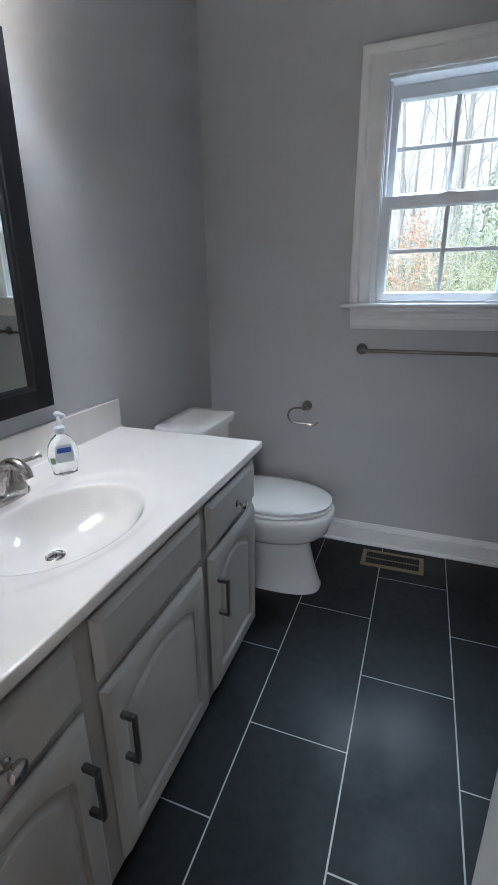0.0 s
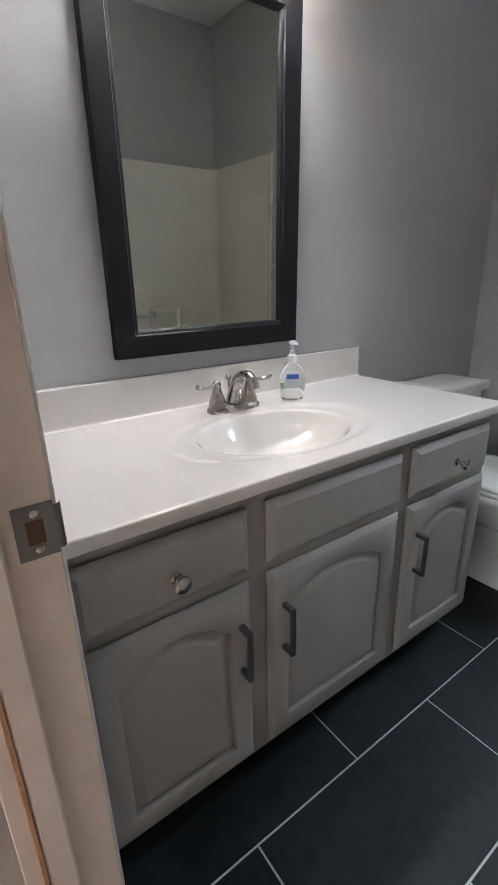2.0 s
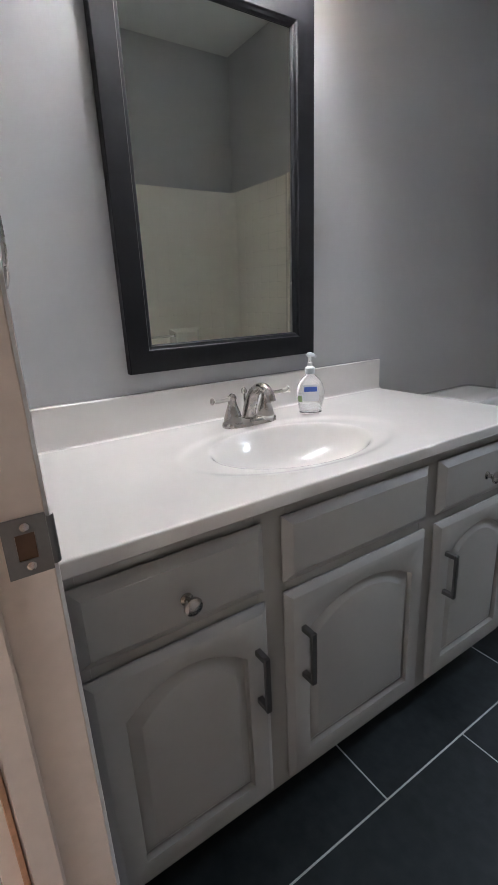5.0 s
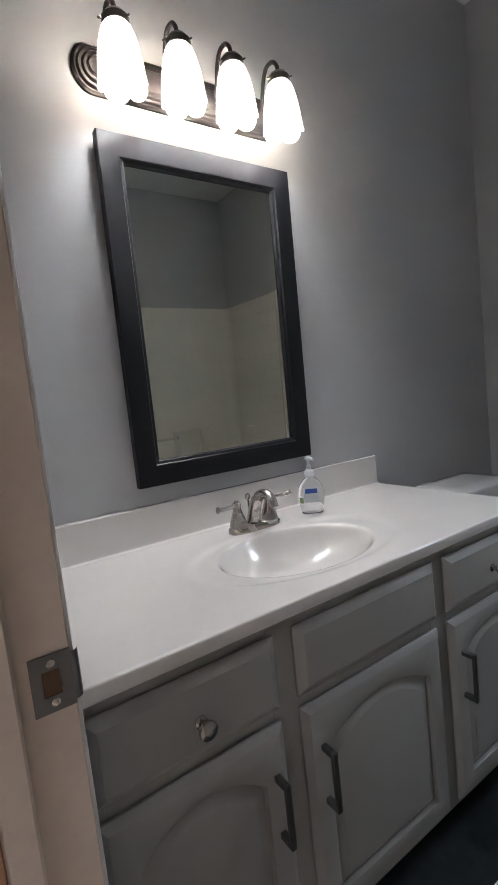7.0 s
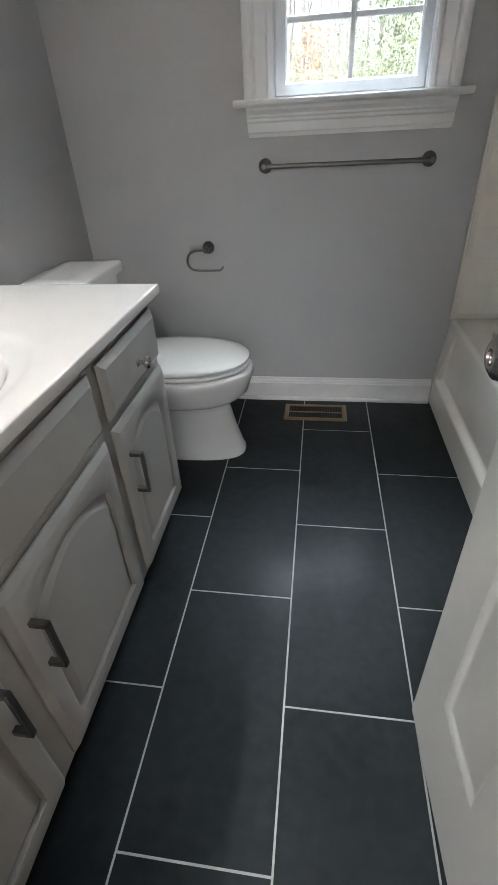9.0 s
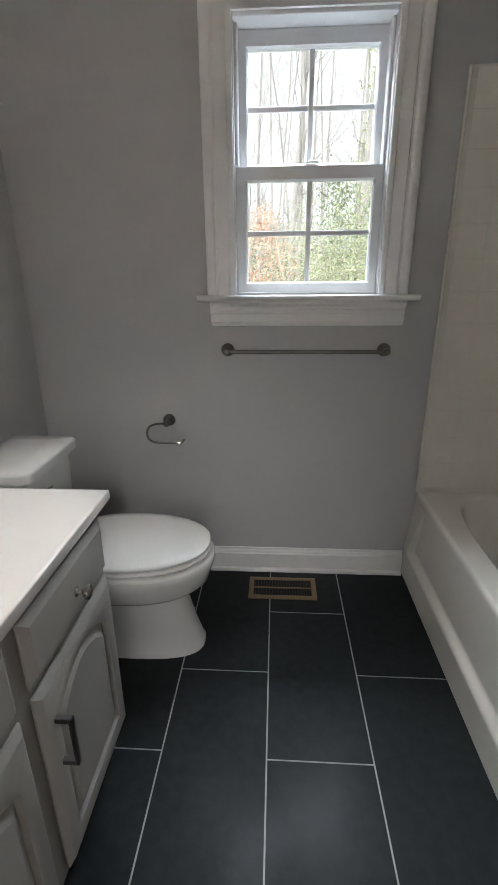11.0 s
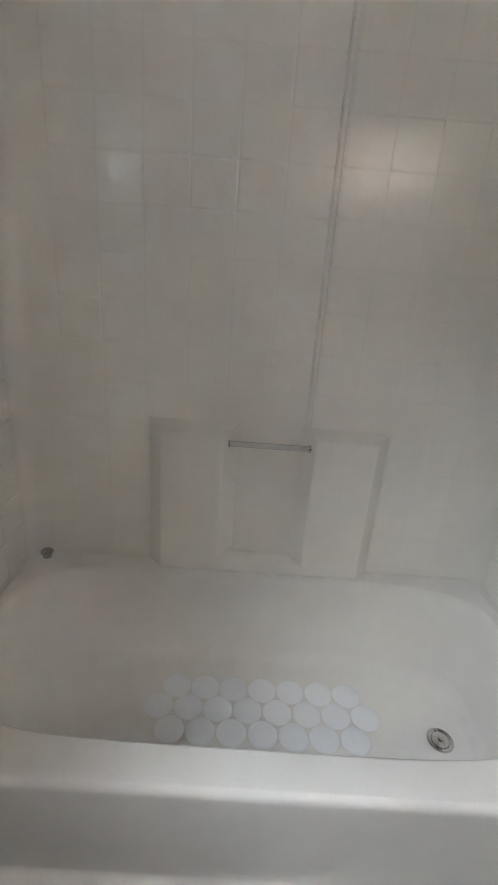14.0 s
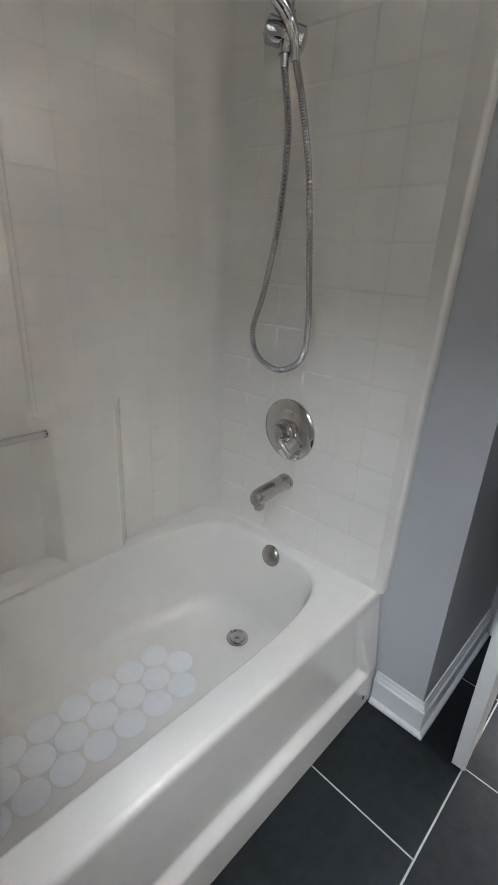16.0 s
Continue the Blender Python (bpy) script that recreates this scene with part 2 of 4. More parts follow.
def lathe(bm, profile, m=None, sides=28):
    """Turned about z: profile of (radius, z), placed by m."""
    m = m or Matrix()
    loops = [[m @ Vector((r * math.cos(a), r * math.sin(a), z)) for a in (2 * math.pi * k / sides for k in range(sides))] for r, z in profile]
    return stack(bm, loops)


def ring(cx, cy, hx, hy, z, n=64, power=2.0, front=None):
    """A closed loop at height z: a superellipse, whose +x half may have another length."""
    out = []
    for k in range(n):
        a = 2 * math.pi * (k + 0.5) / n
        c, s = math.cos(a), math.sin(a)
        u, v = math.copysign(abs(c) ** (2 / power), c), math.copysign(abs(s) ** (2 / power), s)
        out.append((cx + (front if front and c > 0 else hx) * u, cy + hy * v, z))
    return out


def rect(y0, y1, z0, z1, x):
    return [(x, y0, z0), (x, y1, z0), (x, y1, z1), (x, y0, z1)]


X_TO = Matrix.Rotation(radians(90), 4, "Y")


# ---- rooms ----
SOUTH, CEIL, EAST = -2.118, 2.84, 2.345


def structure(name, bm, mat, label="", category="wall", parent=None, smooth=False):
    ob = part(name, bm, mat, parent, smooth=smooth)
    return tagged(ob, label, category, kind="structure")


structure("wall_west", boxes((-0.12, 0, -2.232, 0.14, -0.02, CEIL + 0.02)), PAINT, "smooth grey painted wall behind the vanity and toilet")
structure("wall_north", boxes((0, 0.828, 0, 0.14, -0.02, CEIL), (1.368, EAST + 0.12, 0, 0.14, -0.02, CEIL), (0.828, 1.368, 0, 0.14, -0.02, 1.228), (0.828, 1.368, 0, 0.14, 2.101, CEIL)), PAINT, "grey painted wall with a white double-hung window")
structure("wall_east", boxes((EAST, EAST + 0.12, -2.232, 0, -0.02, CEIL)), PAINT, "grey painted wall above the bathtub surround")
structure("wall_nib", boxes((1.422, EAST, SOUTH, -1.530, 0, CEIL)), PAINT, "grey painted partition at the end of the bathtub")
structure("wall_south", boxes((0, 0.70, -2.232, SOUTH, 0, CEIL), (1.355, EAST, -2.232, SOUTH - 0.002, 0, CEIL), (0.70, 1.355, -2.232, SOUTH, 2.06, CEIL)), PAINT, "grey painted wall with the entrance doorway")
structure("ceiling", boxes((-0.12, EAST + 0.12, -3.9, 0.14, CEIL, CEIL + 0.1)), CEILING, "flat white painted ceiling", "ceiling")
# unseen hall: plain walls close it, painted warm to tint the jamb
structure("wall_hall_south", boxes((-0.12, 0.55, -3.9, -3.78, -0.02, CEIL), (1.75, EAST + 0.12, -3.9, -3.78, -0.02, CEIL), (0.55, 1.75, -3.9, -3.78, -0.02, 0.7), (0.55, 1.75, -3.9, -3.78, 2.1, CEIL)), HALL, "plain warm painted hall wall with an opening added for the fill lamp")
structure("wall_hall_west", boxes((-0.12, 0, -3.78, -2.234, -0.02, CEIL)), HALL, "plain warm painted hall wall")
structure("wall_hall_east", boxes((EAST, EAST + 0.12, -3.78, -2.234, -0.02, CEIL)), HALL, "plain warm painted hall wall")
structure("floor_hall", boxes((-0.12, EAST + 0.12, -3.78, -2.236, -0.03, 0.004)), CARPET, "beige carpet of the hall", "floor")
structure("ground", boxes((-400, 400, 0.2, 900, -0.8, -0.6)), LITTER, "woodland ground with leaf litter and thin grass", "ground")

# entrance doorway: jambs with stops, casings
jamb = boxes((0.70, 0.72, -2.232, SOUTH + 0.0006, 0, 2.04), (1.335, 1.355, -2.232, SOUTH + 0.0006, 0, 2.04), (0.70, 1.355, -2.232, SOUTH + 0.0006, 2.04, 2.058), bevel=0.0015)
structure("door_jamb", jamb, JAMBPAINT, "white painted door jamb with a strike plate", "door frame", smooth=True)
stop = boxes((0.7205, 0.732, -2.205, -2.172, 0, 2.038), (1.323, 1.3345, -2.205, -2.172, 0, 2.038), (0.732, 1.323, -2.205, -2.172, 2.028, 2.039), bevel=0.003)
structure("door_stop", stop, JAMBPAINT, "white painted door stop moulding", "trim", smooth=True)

structure("door_stop_edge", boxes((0.7208, 0.7325, -2.2118, -2.2055, 0, 2.03), bevel=0.001), BAREWOOD, "bare reddish wood strip along the door stop", "trim", smooth=True)


def casing_strip(bm, path, inward, face, depth=0.018, width=0.058):
    """A moulded casing along a path of corners in a wall; inward: the way to the opening at each corner, face: the way off the wall."""
    profile = [(0, 0), (0, 0.010), (0.004, 0.0125), (0.010, 0.0125), (0.012, 0.009), (0.015, 0.0085), (0.022, 0.011), (0.034, 0.0145), (0.036, 0.0115), (0.039, 0.0115), (0.042, 0.017), (0.046, 0.019), (0.054, 0.019), (0.058, 0.015), (0.058, 0)]
    face = Vector(face)
    loops = [[Vector(p) - Vector(w) * (u * width / 0.058) + face * (v * depth / 0.019) for u, v in profile] for p, w in zip(path, inward)]
    return stack(bm, loops)


bm = bmesh.new()
casing_strip(bm, [(0.714, SOUTH + 0.001, 0), (0.714, SOUTH + 0.001, 2.046), (1.341, SOUTH + 0.001, 2.046), (1.341, SOUTH + 0.001, 0)], [(1, 0, 0), (1, 0, -1), (-1, 0, -1), (-1, 0, 0)], (0, 1, 0), 0.007)
structure("door_casing", bm, TRIM, "white moulded casing round the entrance doorway", "trim", smooth=True)

strike = thing("strike_plate", "satin nickel strike plate screwed to the white jamb", "door hardware", 0.7205, -2.138, 0.912)
bm = bmesh.new()
hole = [(0.0017, y, z) for y, z in ((-0.010, -0.014), (0.008, -0.014), (0.008, 0.014), (-0.010, 0.014))]
outer = [(0.0017, y, z) for y, z in ((-0.021, -0.031), (0.020, -0.031), (0.020, 0.031), (-0.021, 0.031))]
stack(bm, [[(0, y, z) for _, y, z in outer], outer, hole, [(-0.004, y, z) for _, y, z in hole]], False, False)
part("plate", bm, PEWTER, strike)
bm = bmesh.new()
stack(bm, [[(x, y, z) for z in (-0.026, 0.026)] + [(x + 0.0015, y, z) for z in (0.026, -0.026)] for x, y in ((0.0004, 0.0202), (0.0002, 0.024), (-0.002, 0.027), (-0.006, 0.0285))])
part("lip", bm, PEWTER, strike, "dark curved lip")
part("mortise", boxes((-0.0001, 0.0007, -0.0098, 0.0078, -0.0138, 0.0138)), STRIKEHOLE, strike, "dark latch hole")
for z in (-0.021, 0.021):
    bm = bmesh.new()
    lathe(bm, [(0.0045, 0), (0.0045, 0.0006), (0.003, 0.0012), (0.001, 0.0012)], Matrix.Translation((0.0017, 0, z)) @ X_TO, 14)
    part("screw", bm, NICKEL, strike)

# baseboards with a shoe moulding
BASE = [(0, 0), (0, 0.024), (0.006, 0.026), (0.014, 0.023), (0.019, 0.0135), (0.020, 0.0135), (0.084, 0.0135), (0.087, 0.0165), (0.092, 0.0165), (0.096, 0.011), (0.105, 0.0095), (0.109, 0.006), (0.117, 0.0055), (0.120, 0.004), (0.120, 0)]


def base_run(bm, points, outs):
    return stack(bm, [[(x + ox * v, y + oy * v, u) for u, v in BASE] for (x, y), (ox, oy) in zip(points, outs)])


bm = bmesh.new()
base_run(bm, [(0.001, -0.83), (0.001, -0.001), (1.572, -0.001)], [(1, 0), (1, -1), (0, -1)])
structure("baseboard_1", bm, TRIM, "white moulded baseboard under the window", "trim", smooth=True)
bm = bmesh.new()
base_run(bm, [(1.572, -1.529), (1.421, -1.529), (1.421, SOUTH + 0.02)], [(0, 1), (-1, 1), (-1, 0)])
structure("baseboard_2", bm, TRIM, "white moulded baseboard round the partition corner", "trim", smooth=True)

# ---- window ----
window = thing("window_1", "white double-hung window with four panes in each sash", "window", 1.098, 0, 1.23, kind="structure")


def wpart(name, bm, mat, label="", parent=None, **k):
    bmesh.ops.translate(bm, verts=bm.verts, vec=(-1.098, 0, -1.23))
    return part(name, bm, mat, parent or window, label, **k)


bm = bmesh.new()
casing_strip(bm, [(0.830, -0.001, 1.232), (0.830, -0.001, 2.094), (1.366, -0.001, 2.094), (1.366, -0.001, 1.232)], [(1, 0, 0), (1, 0, -1), (-1, 0, -1), (-1, 0, 0)], (0, -1, 0), 0.024, 0.105)
wpart("window_casing", bm, TRIM)
bm = bmesh.new()
prof = [(-0.068, 1.2165), (-0.071, 1.221), (-0.071, 1.229), (-0.066, 1.233), (0.0, 1.233), (0.0, 1.2115), (-0.056, 1.2115)]
stack(bm, [[(x, y + d, z) for y, z in prof] for x, d in ((0.690, 0.004), (0.694, 0), (1.506, 0), (1.510, 0.004))])
box(bm, 0.830, 1.366, 0.0, 0.03, 1.2285, 1.2325)
wpart("window_stool", bm, TRIM)
bm = bmesh.new()
prof = [(0, 0), (-0.009, 0.0), (-0.011, 0.004), (-0.011, 0.012), (-0.014, 0.016), (-0.014, 0.044), (-0.019, 0.049), (-0.019, 0.058), (-0.0245, 0.062), (-0.0245, 0.070), (-0.031, 0.077), (-0.036, 0.082), (-0.036, 0.0925), (0, 0.0925)]
stack(bm, [[(x + s * max(0, 0.004 - h * 0.2), y - 0.001, 1.119 + h) for y, h in prof] for x, s in ((0.733, 1), (1.469, -1))])
wpart("window_apron", bm, TRIM)
bm = boxes((0.8285, 0.834, 0.001, 0.139, 1.2285, 2.100), (1.362, 1.3675, 0.001, 0.139, 1.2285, 2.100), (0.834, 1.362, 0.001, 0.139, 2.082, 2.100), (0.834, 1.362, 0.032, 0.139, 1.2285, 1.240), bevel=0.002)
box(bm, 0.834, 0.846, 0.030, 0.078, 1.672, 2.082, 0.003)
box(bm, 1.350, 1.362, 0.030, 0.078, 1.672, 2.082, 0.003)
wpart("window_frame", bm, VINYL)


def sash(name, x0, x1, z0, z1, y, gx0, gx1, gz0, gz1):
    bm = bmesh.new()
    loops = [[(x0, y + 0.032, z0), (x1, y + 0.032, z0), (x1, y + 0.032, z1), (x0, y + 0.032, z1)]]
    for d, yy in ((0, y + 0.002), (0.002, y)):
        loops.append([(x0 + d, yy, z0 + d), (x1 - d, yy, z0 + d), (x1 - d, yy, z1 - d), (x0 + d, yy, z1 - d)])
    for d, yy in ((0.006, y), (0.003, y + 0.005), (0, y + 0.008), (0, y + 0.032)):
        loops.append([(gx0 - d, yy, gz0 - d), (gx1 + d, yy, gz0 - d), (gx1 + d, yy, gz1 + d), (gx0 - d, yy, gz1 + d)])
    loops.append(loops[0])
    stack(bm, loops, False, False)
    bmesh.ops.remove_doubles(bm, verts=bm.verts, dist=1e-6)
    frame_part = wpart(name, bm, VINYL)
    mx, mz, h = (gx0 + gx1) / 2, (gz0 + gz1) / 2, 0.009
    wpart("muntin", boxes((mx - h, mx + h, y + 0.016, y + 0.024, gz0, gz1), bevel=0.002), VINYL, parent=frame_part)
    wpart("muntin", boxes((gx0, mx - h, y + 0.016, y + 0.024, mz - h, mz + h), (mx + h, gx1, y + 0.016, y + 0.024, mz - h, mz + h), bevel=0.002), VINYL, parent=frame_part)
    for a0, a1 in ((gx0, mx), (mx, gx1)):
        for c0, c1 in ((gz0, mz), (mz, gz1)):
            pane = wpart("pane", boxes((a0, a1, y + 0.018, y + 0.022, c0, c1)), GLASS, parent=frame_part, smooth=False)
            pane.visible_shadow = False
    return frame_part


sash("lower_sash", 0.8355, 1.3605, 1.241, 1.668, 0.032, 0.876, 1.326, 1.280, 1.620)
sash("upper_sash", 0.8360, 1.3600, 1.640, 2.0805, 0.082, 0.878, 1.322, 1.685, 2.028)
bm = boxes((1.075, 1.125, 0.033, 0.060, 1.668, 1.673), bevel=0.002)
tube(bm, curve([(1.085, 0.046, 1.674), (1.095, 0.042, 1.680), (1.115, 0.040, 1.680), (1.130, 0.036, 1.677)], 4), 0.004, 8)
wpart("sash_lock", bm, VINYL)

# ---- vanity ----
vanity = thing("vanity_cabinet", "greige painted bathroom vanity with arched raised-panel doors", "cabinet", 0.28, -1.48, 0)


def vpart(name, bm, mat, label="", parent=None, **k):
    bmesh.ops.translate(bm, verts=bm.verts, vec=(-0.28, 1.48, 0))
    return part(name, bm, mat, parent or vanity, label, **k)


V0, V1 = -2.114, -0.862
bm = boxes((0.02, 0.535, V1 - 0.018, V1, 0.09, 0.779), (0.02, 0.535, V0, V0 + 0.018, 0.09, 0.779), (0.02, 0.535, V0 + 0.018, V1 - 0.018, 0.09, 0.106), (0.02, 0.026, V0 + 0.018, V1 - 0.018, 0.106, 0.779))
vpart("body", bm, CABINET)
vpart("toe_kick", boxes((0.455, 0.470, V0 + 0.002, V1 - 0.002, 0.0, 0.0895), (0.03, 0.455, V1 - 0.018, V1 - 0.002, 0, 0.0895)), CABINET)
rails = [(V0, V0 + 0.035), (-1.768, -1.700), (-1.296, -1.230), (V1 - 0.04, V1)]
bm = boxes(*[(0.5355, 0.552, a, b, 0.09, 0.779) for a, b in rails], bevel=0.001)
for (_, a), (b, _) in zip(rails, rails[1:]):
    for z0, z1 in ((0.09, 0.125), (0.575, 0.622), (0.742, 0.779)):
        box(bm, 0.5355, 0.5515, a, b, z0, z1)
vpart("face_frame", bm, CABINET)


def outline(y0, y1, z0, z1, x, rise=0.0, n=14):
    """A door panel's outline, with the top edge arched by rise."""
    out = [(x, y0, z0), (x, y1, z0)]
    for k in range(n + 1):
        u = k / n
        out.append((x, y1 + (y0 - y1) * u, z1 - rise + rise * (1 - (2 * u - 1) ** 2)))
    return out


def door_front(y0, y1, z0, z1):
    def edge(d, x):
        return outline(y0 + d, y1 - d, z0 + d, z1 - d, x)

    def field(d, x):
        return outline(y0 + 0.051 + d, y1 - 0.051 - d, z0 + 0.056 + d, z1 - 0.044 - d, x, 0.052)
    bm = bmesh.new()
    stack(bm, [edge(0.007, 0.5525), edge(0.007, 0.5560), edge(0, 0.5562), edge(0, 0.5610), edge(0.0008, 0.5620), edge(0.0125, 0.5708), edge(0.0145, 0.5720), field(0, 0.5720), field(0.0012, 0.5712), field(0.0020, 0.5590), field(0.0050, 0.5580), field(0.0250, 0.5690), field(0.0264, 0.5702), field(0.0275, 0.5704)])
    return bm


def drawer_front(y0, y1, z0, z1):
    bm = bmesh.new()
    stack(bm, [rect(y0 + d, y1 - d, z0 + d, z1 - d, x) for d, x in ((0.007, 0.5525), (0.007, 0.5560), (0, 0.5562), (0, 0.5600), (0.0008, 0.5610), (0.0165, 0.5705), (0.0178, 0.5718), (0.0195, 0.572))])
    return bm


def pull(y, z0, z1, parent):
    bm = bmesh.new()
    for z in (z0 + 0.006, z1 - 0.006):
        box(bm, 0.5715, 0.598, y - 0.006, y + 0.006, z - 0.006, z + 0.006, 0.001)
    box(bm, 0.598, 0.606, y - 0.006, y + 0.006, z0, z1, 0.0012)
    vpart("pull_handle", bm, PEWTER, "square pewter bar pull", parent)


def knob(y, z, parent):
    bm = bmesh.new()
    lathe(bm, [(0.011, 0), (0.011, 0.002), (0.006, 0.005), (0.0055, 0.014), (0.010, 0.018), (0.0155, 0.022), (0.0165, 0.026), (0.0155, 0.029), (0.012, 0.0315), (0.005, 0.033)], Matrix.Translation((0.5715, y, z)) @ X_TO)
    vpart("knob", bm, NICKEL, "round brushed nickel knob", parent)


COLUMNS = [(-2.097, -1.757), (-1.712, -1.284), (-1.242, -0.876)]
for i, (y0, y1) in enumerate(COLUMNS):
    d = vpart("drawer_front", drawer_front(y0, y1, 0.612, 0.752), CABINET)
    if i != 1:
        knob((y0 + y1) / 2 + (0.008 if i == 0 else 0.01), 0.672, d)
    d = vpart("door", door_front(y0, y1, 0.113, 0.588), CABINET)
    pull(y1 - 0.030 if i == 0 else y0 + 0.038, 0.380, 0.504, d)

# countertop with a moulded oval basin
top = thing("vanity_countertop", "white cultured marble countertop with moulded oval basin", "countertop", 0.29, -1.48, 0.811)
BX, BY = 0.342, -1.510


def basin(x, y):
    """Height of the slab: a shallow oval step round a bowl with a softly rolled rim."""
    r = math.hypot((x - BX) / 0.158, (y - BY) / 0.212)
    lip = 1 / (1 + math.exp((math.hypot((x - BX) / 0.182, (y - BY) / 0.285) - 1.0) * 34)) * 0.005
    u = 1 - r ** 3.4
    return -lip - 0.098 * (math.sqrt(u * u + 0.0036) + u) / 2


bm = bmesh.new()
C0, C1 = -2.1165, -0.842
xs = [0.021 + (0.577 - 0.021) * i / 150 for i in range(151)]
ys = [C0 + (C1 - 0.006 - C0) * i / 320 for i in range(321)]
grid = [[bm.verts.new((x - 0.29, y + 1.48, basin(x, y))) for x in xs] for y in ys]
for a, b in zip(grid, grid[1:]):
    for i in range(len(xs) - 1):
        bm.faces.new((a[i], a[i + 1], b[i + 1], b[i]))
rim = [v for v in grid[0]] + [r[-1] for r in grid[1:]] + [v for v in grid[-1][-2::-1]]
last_row = rim
for out, z in ((0.0050, -0.0006), (0.0065, -0.002), (0.007, -0.0045), (0.007, -0.024), (0.005, -0.0275), (0.001, -0.0285), (-0.03, -0.0285)):
    row = []
    for v in rim:
        ox = out if v.co.x > 0.286 else 0
        oy = out if v.co.y > 0.631 else 0
        row.append(bm.verts.new((v.co.x + ox, v.co.y + oy, z)))
    for i in range(len(rim) - 1):
        bm.faces.new((last_row[i], last_row[i + 1], row[i + 1], row[i]))
    last_row = row
part("slab", bm, MARBLE, top, angle=50)
bm = bmesh.new()
prof = [(0.001, 0.0002), (0.001, 0.108), (0.018, 0.108), (0.021, 0.105), (0.021, 0.012), (0.024, 0.004), (0.031, 0.0002)]
stack(bm, [[(x - 0.29 - (0.004 if e and x > 0.015 else 0), y + 1.48, z - (0.002 if e and z > 0.1 else 0)) for x, z in prof] for y, e in ((C0, 0), (C1 - 0.003, 0), (C1, 1))])
part("backsplash", bm, MARBLE, top)
bm = bmesh.new()
lathe(bm, [(0.024, -0.004), (0.024, 0.001), (0.021, 0.0025), (0.017, 0.001), (0.016, 0.0035), (0.010, 0.0055), (0.002, 0.006)], Matrix.Translation((0.301 - 0.29, -1.518 + 1.48, -0.1015)))
part("sink_drain", bm, CHROME, top, "chrome pop-up drain stopper")

# faucet: centre-set with two levers
faucet = thing("faucet", "brushed nickel centre-set faucet with two lever handles", "faucet", 0.130, -1.495, 0.8115)
bm = bmesh.new()
stack(bm, [ring(0, 0, 0.030 - d, 0.084 - d, z, 40, 3.2) for d, z in ((0, 0), (0, 0.010), (0.003, 0.015), (0.008, 0.018))])
part("base", bm, NICKEL, faucet)
for s in (-1, 1):
    bm = bmesh.new()
    lathe(bm, [(0.026, 0.016), (0.025, 0.024), (0.021, 0.038), (0.014, 0.058), (0.0105, 0.072), (0.0125, 0.078), (0.012, 0.084), (0.007, 0.090), (0.002, 0.092)], Matrix.Translation((0, s * 0.054, 0)))
    post = part("handle_post", bm, NICKEL, faucet)
    bm = bmesh.new()
    tube(bm, curve([(0, s * 0.054, 0.080), (0.006, s * 0.078, 0.078), (0.014, s * 0.105, 0.079), (0.018, s * 0.122, 0.082), (0.019, s * 0.128, 0.083)], 5), [0.0055] * 5 + [0.005] * 5 + [0.006] * 5 + [0.008, 0.0095, 0.0095, 0.008, 0.006, 0.003], 12)
    part("lever", bm, NICKEL, post)
bm = bmesh.new()
path = curve([(-0.004, 0, 0.016), (0.006, 0, 0.052), (0.030, 0, 0.092), (0.066, 0, 0.110), (0.096, 0, 0.098), (0.106, 0, 0.076)], 6)
tube(bm, path, [0.021 - 0.008 * min(1, i / 18) for i in range(len(path))], 16)
part("spout", bm, NICKEL, faucet)
bm = bmesh.new()
tube(bm, [(-0.021, 0, 0.015), (-0.023, 0, 0.085)], 0.0032, 8)
lathe(bm, [(0.003, 0.080), (0.008, 0.084), (0.0085, 0.092), (0.005, 0.098), (0.002, 0.100)], Matrix.Translation((-0.023, 0, 0)), 16)
part("lift_rod", bm, NICKEL, faucet)

# hand soap
soap = thing("soap_dispenser", "clear pump bottle of hand soap, half full", "soap dispenser", 0.150, -1.290, 0.8115)
soap.matrix_basis = pose(0.150, -1.290, 0.8115, 0, 0, -38)
bm = bmesh.new()
stack(bm, [ring(0, 0, a, b, z, 32, 2.6) for a, b, z in ((0.020, 0.028, 0.0), (0.024, 0.033, 0.004), (0.025, 0.035, 0.02), (0.025, 0.0405, 0.045), (0.025, 0.0415, 0.062), (0.023, 0.037, 0.085), (0.018, 0.026, 0.103), (0.013, 0.015, 0.113), (0.012, 0.012, 0.118))])
part("bottle", bm, BOTTLE, soap)


def wrap(name, z0, z1, half, mat, proud, shift=0.0):
    """A thin print that follows the bottle's front."""
    def width(z):
        pts = ((0.0, 0.020, 0.028), (0.02, 0.025, 0.035), (0.045, 0.025, 0.0405), (0.062, 0.025, 0.0415), (0.085, 0.023, 0.037), (0.105, 0.018, 0.025))
        for (za, a, b), (zb, c, d) in zip(pts, pts[1:]):
            if za <= z <= zb:
                k = (z - za) / (zb - za)
                return a + (c - a) * k, b + (d - b) * k
    bm = bmesh.new()
    rows = []
    for i in range(5):
        z = z0 + (z1 - z0) * i / 4
        a, b = width(z)
        row = []
        for k in range(9):
            ang = half * (k / 4 - 1) + shift
            c, s = math.cos(ang), math.sin(ang)
            row.append(bm.verts.new(((a + proud) * abs(c) ** (2 / 2.6), math.copysign((b + proud) * abs(s) ** (2 / 2.6), s), z)))
        rows.append(row)
    for p, q in zip(rows, rows[1:]):
        for k in range(8):
            bm.faces.new((p[k], p[k + 1], q[k + 1], q[k]))
    return part(name, bm, mat, soap)


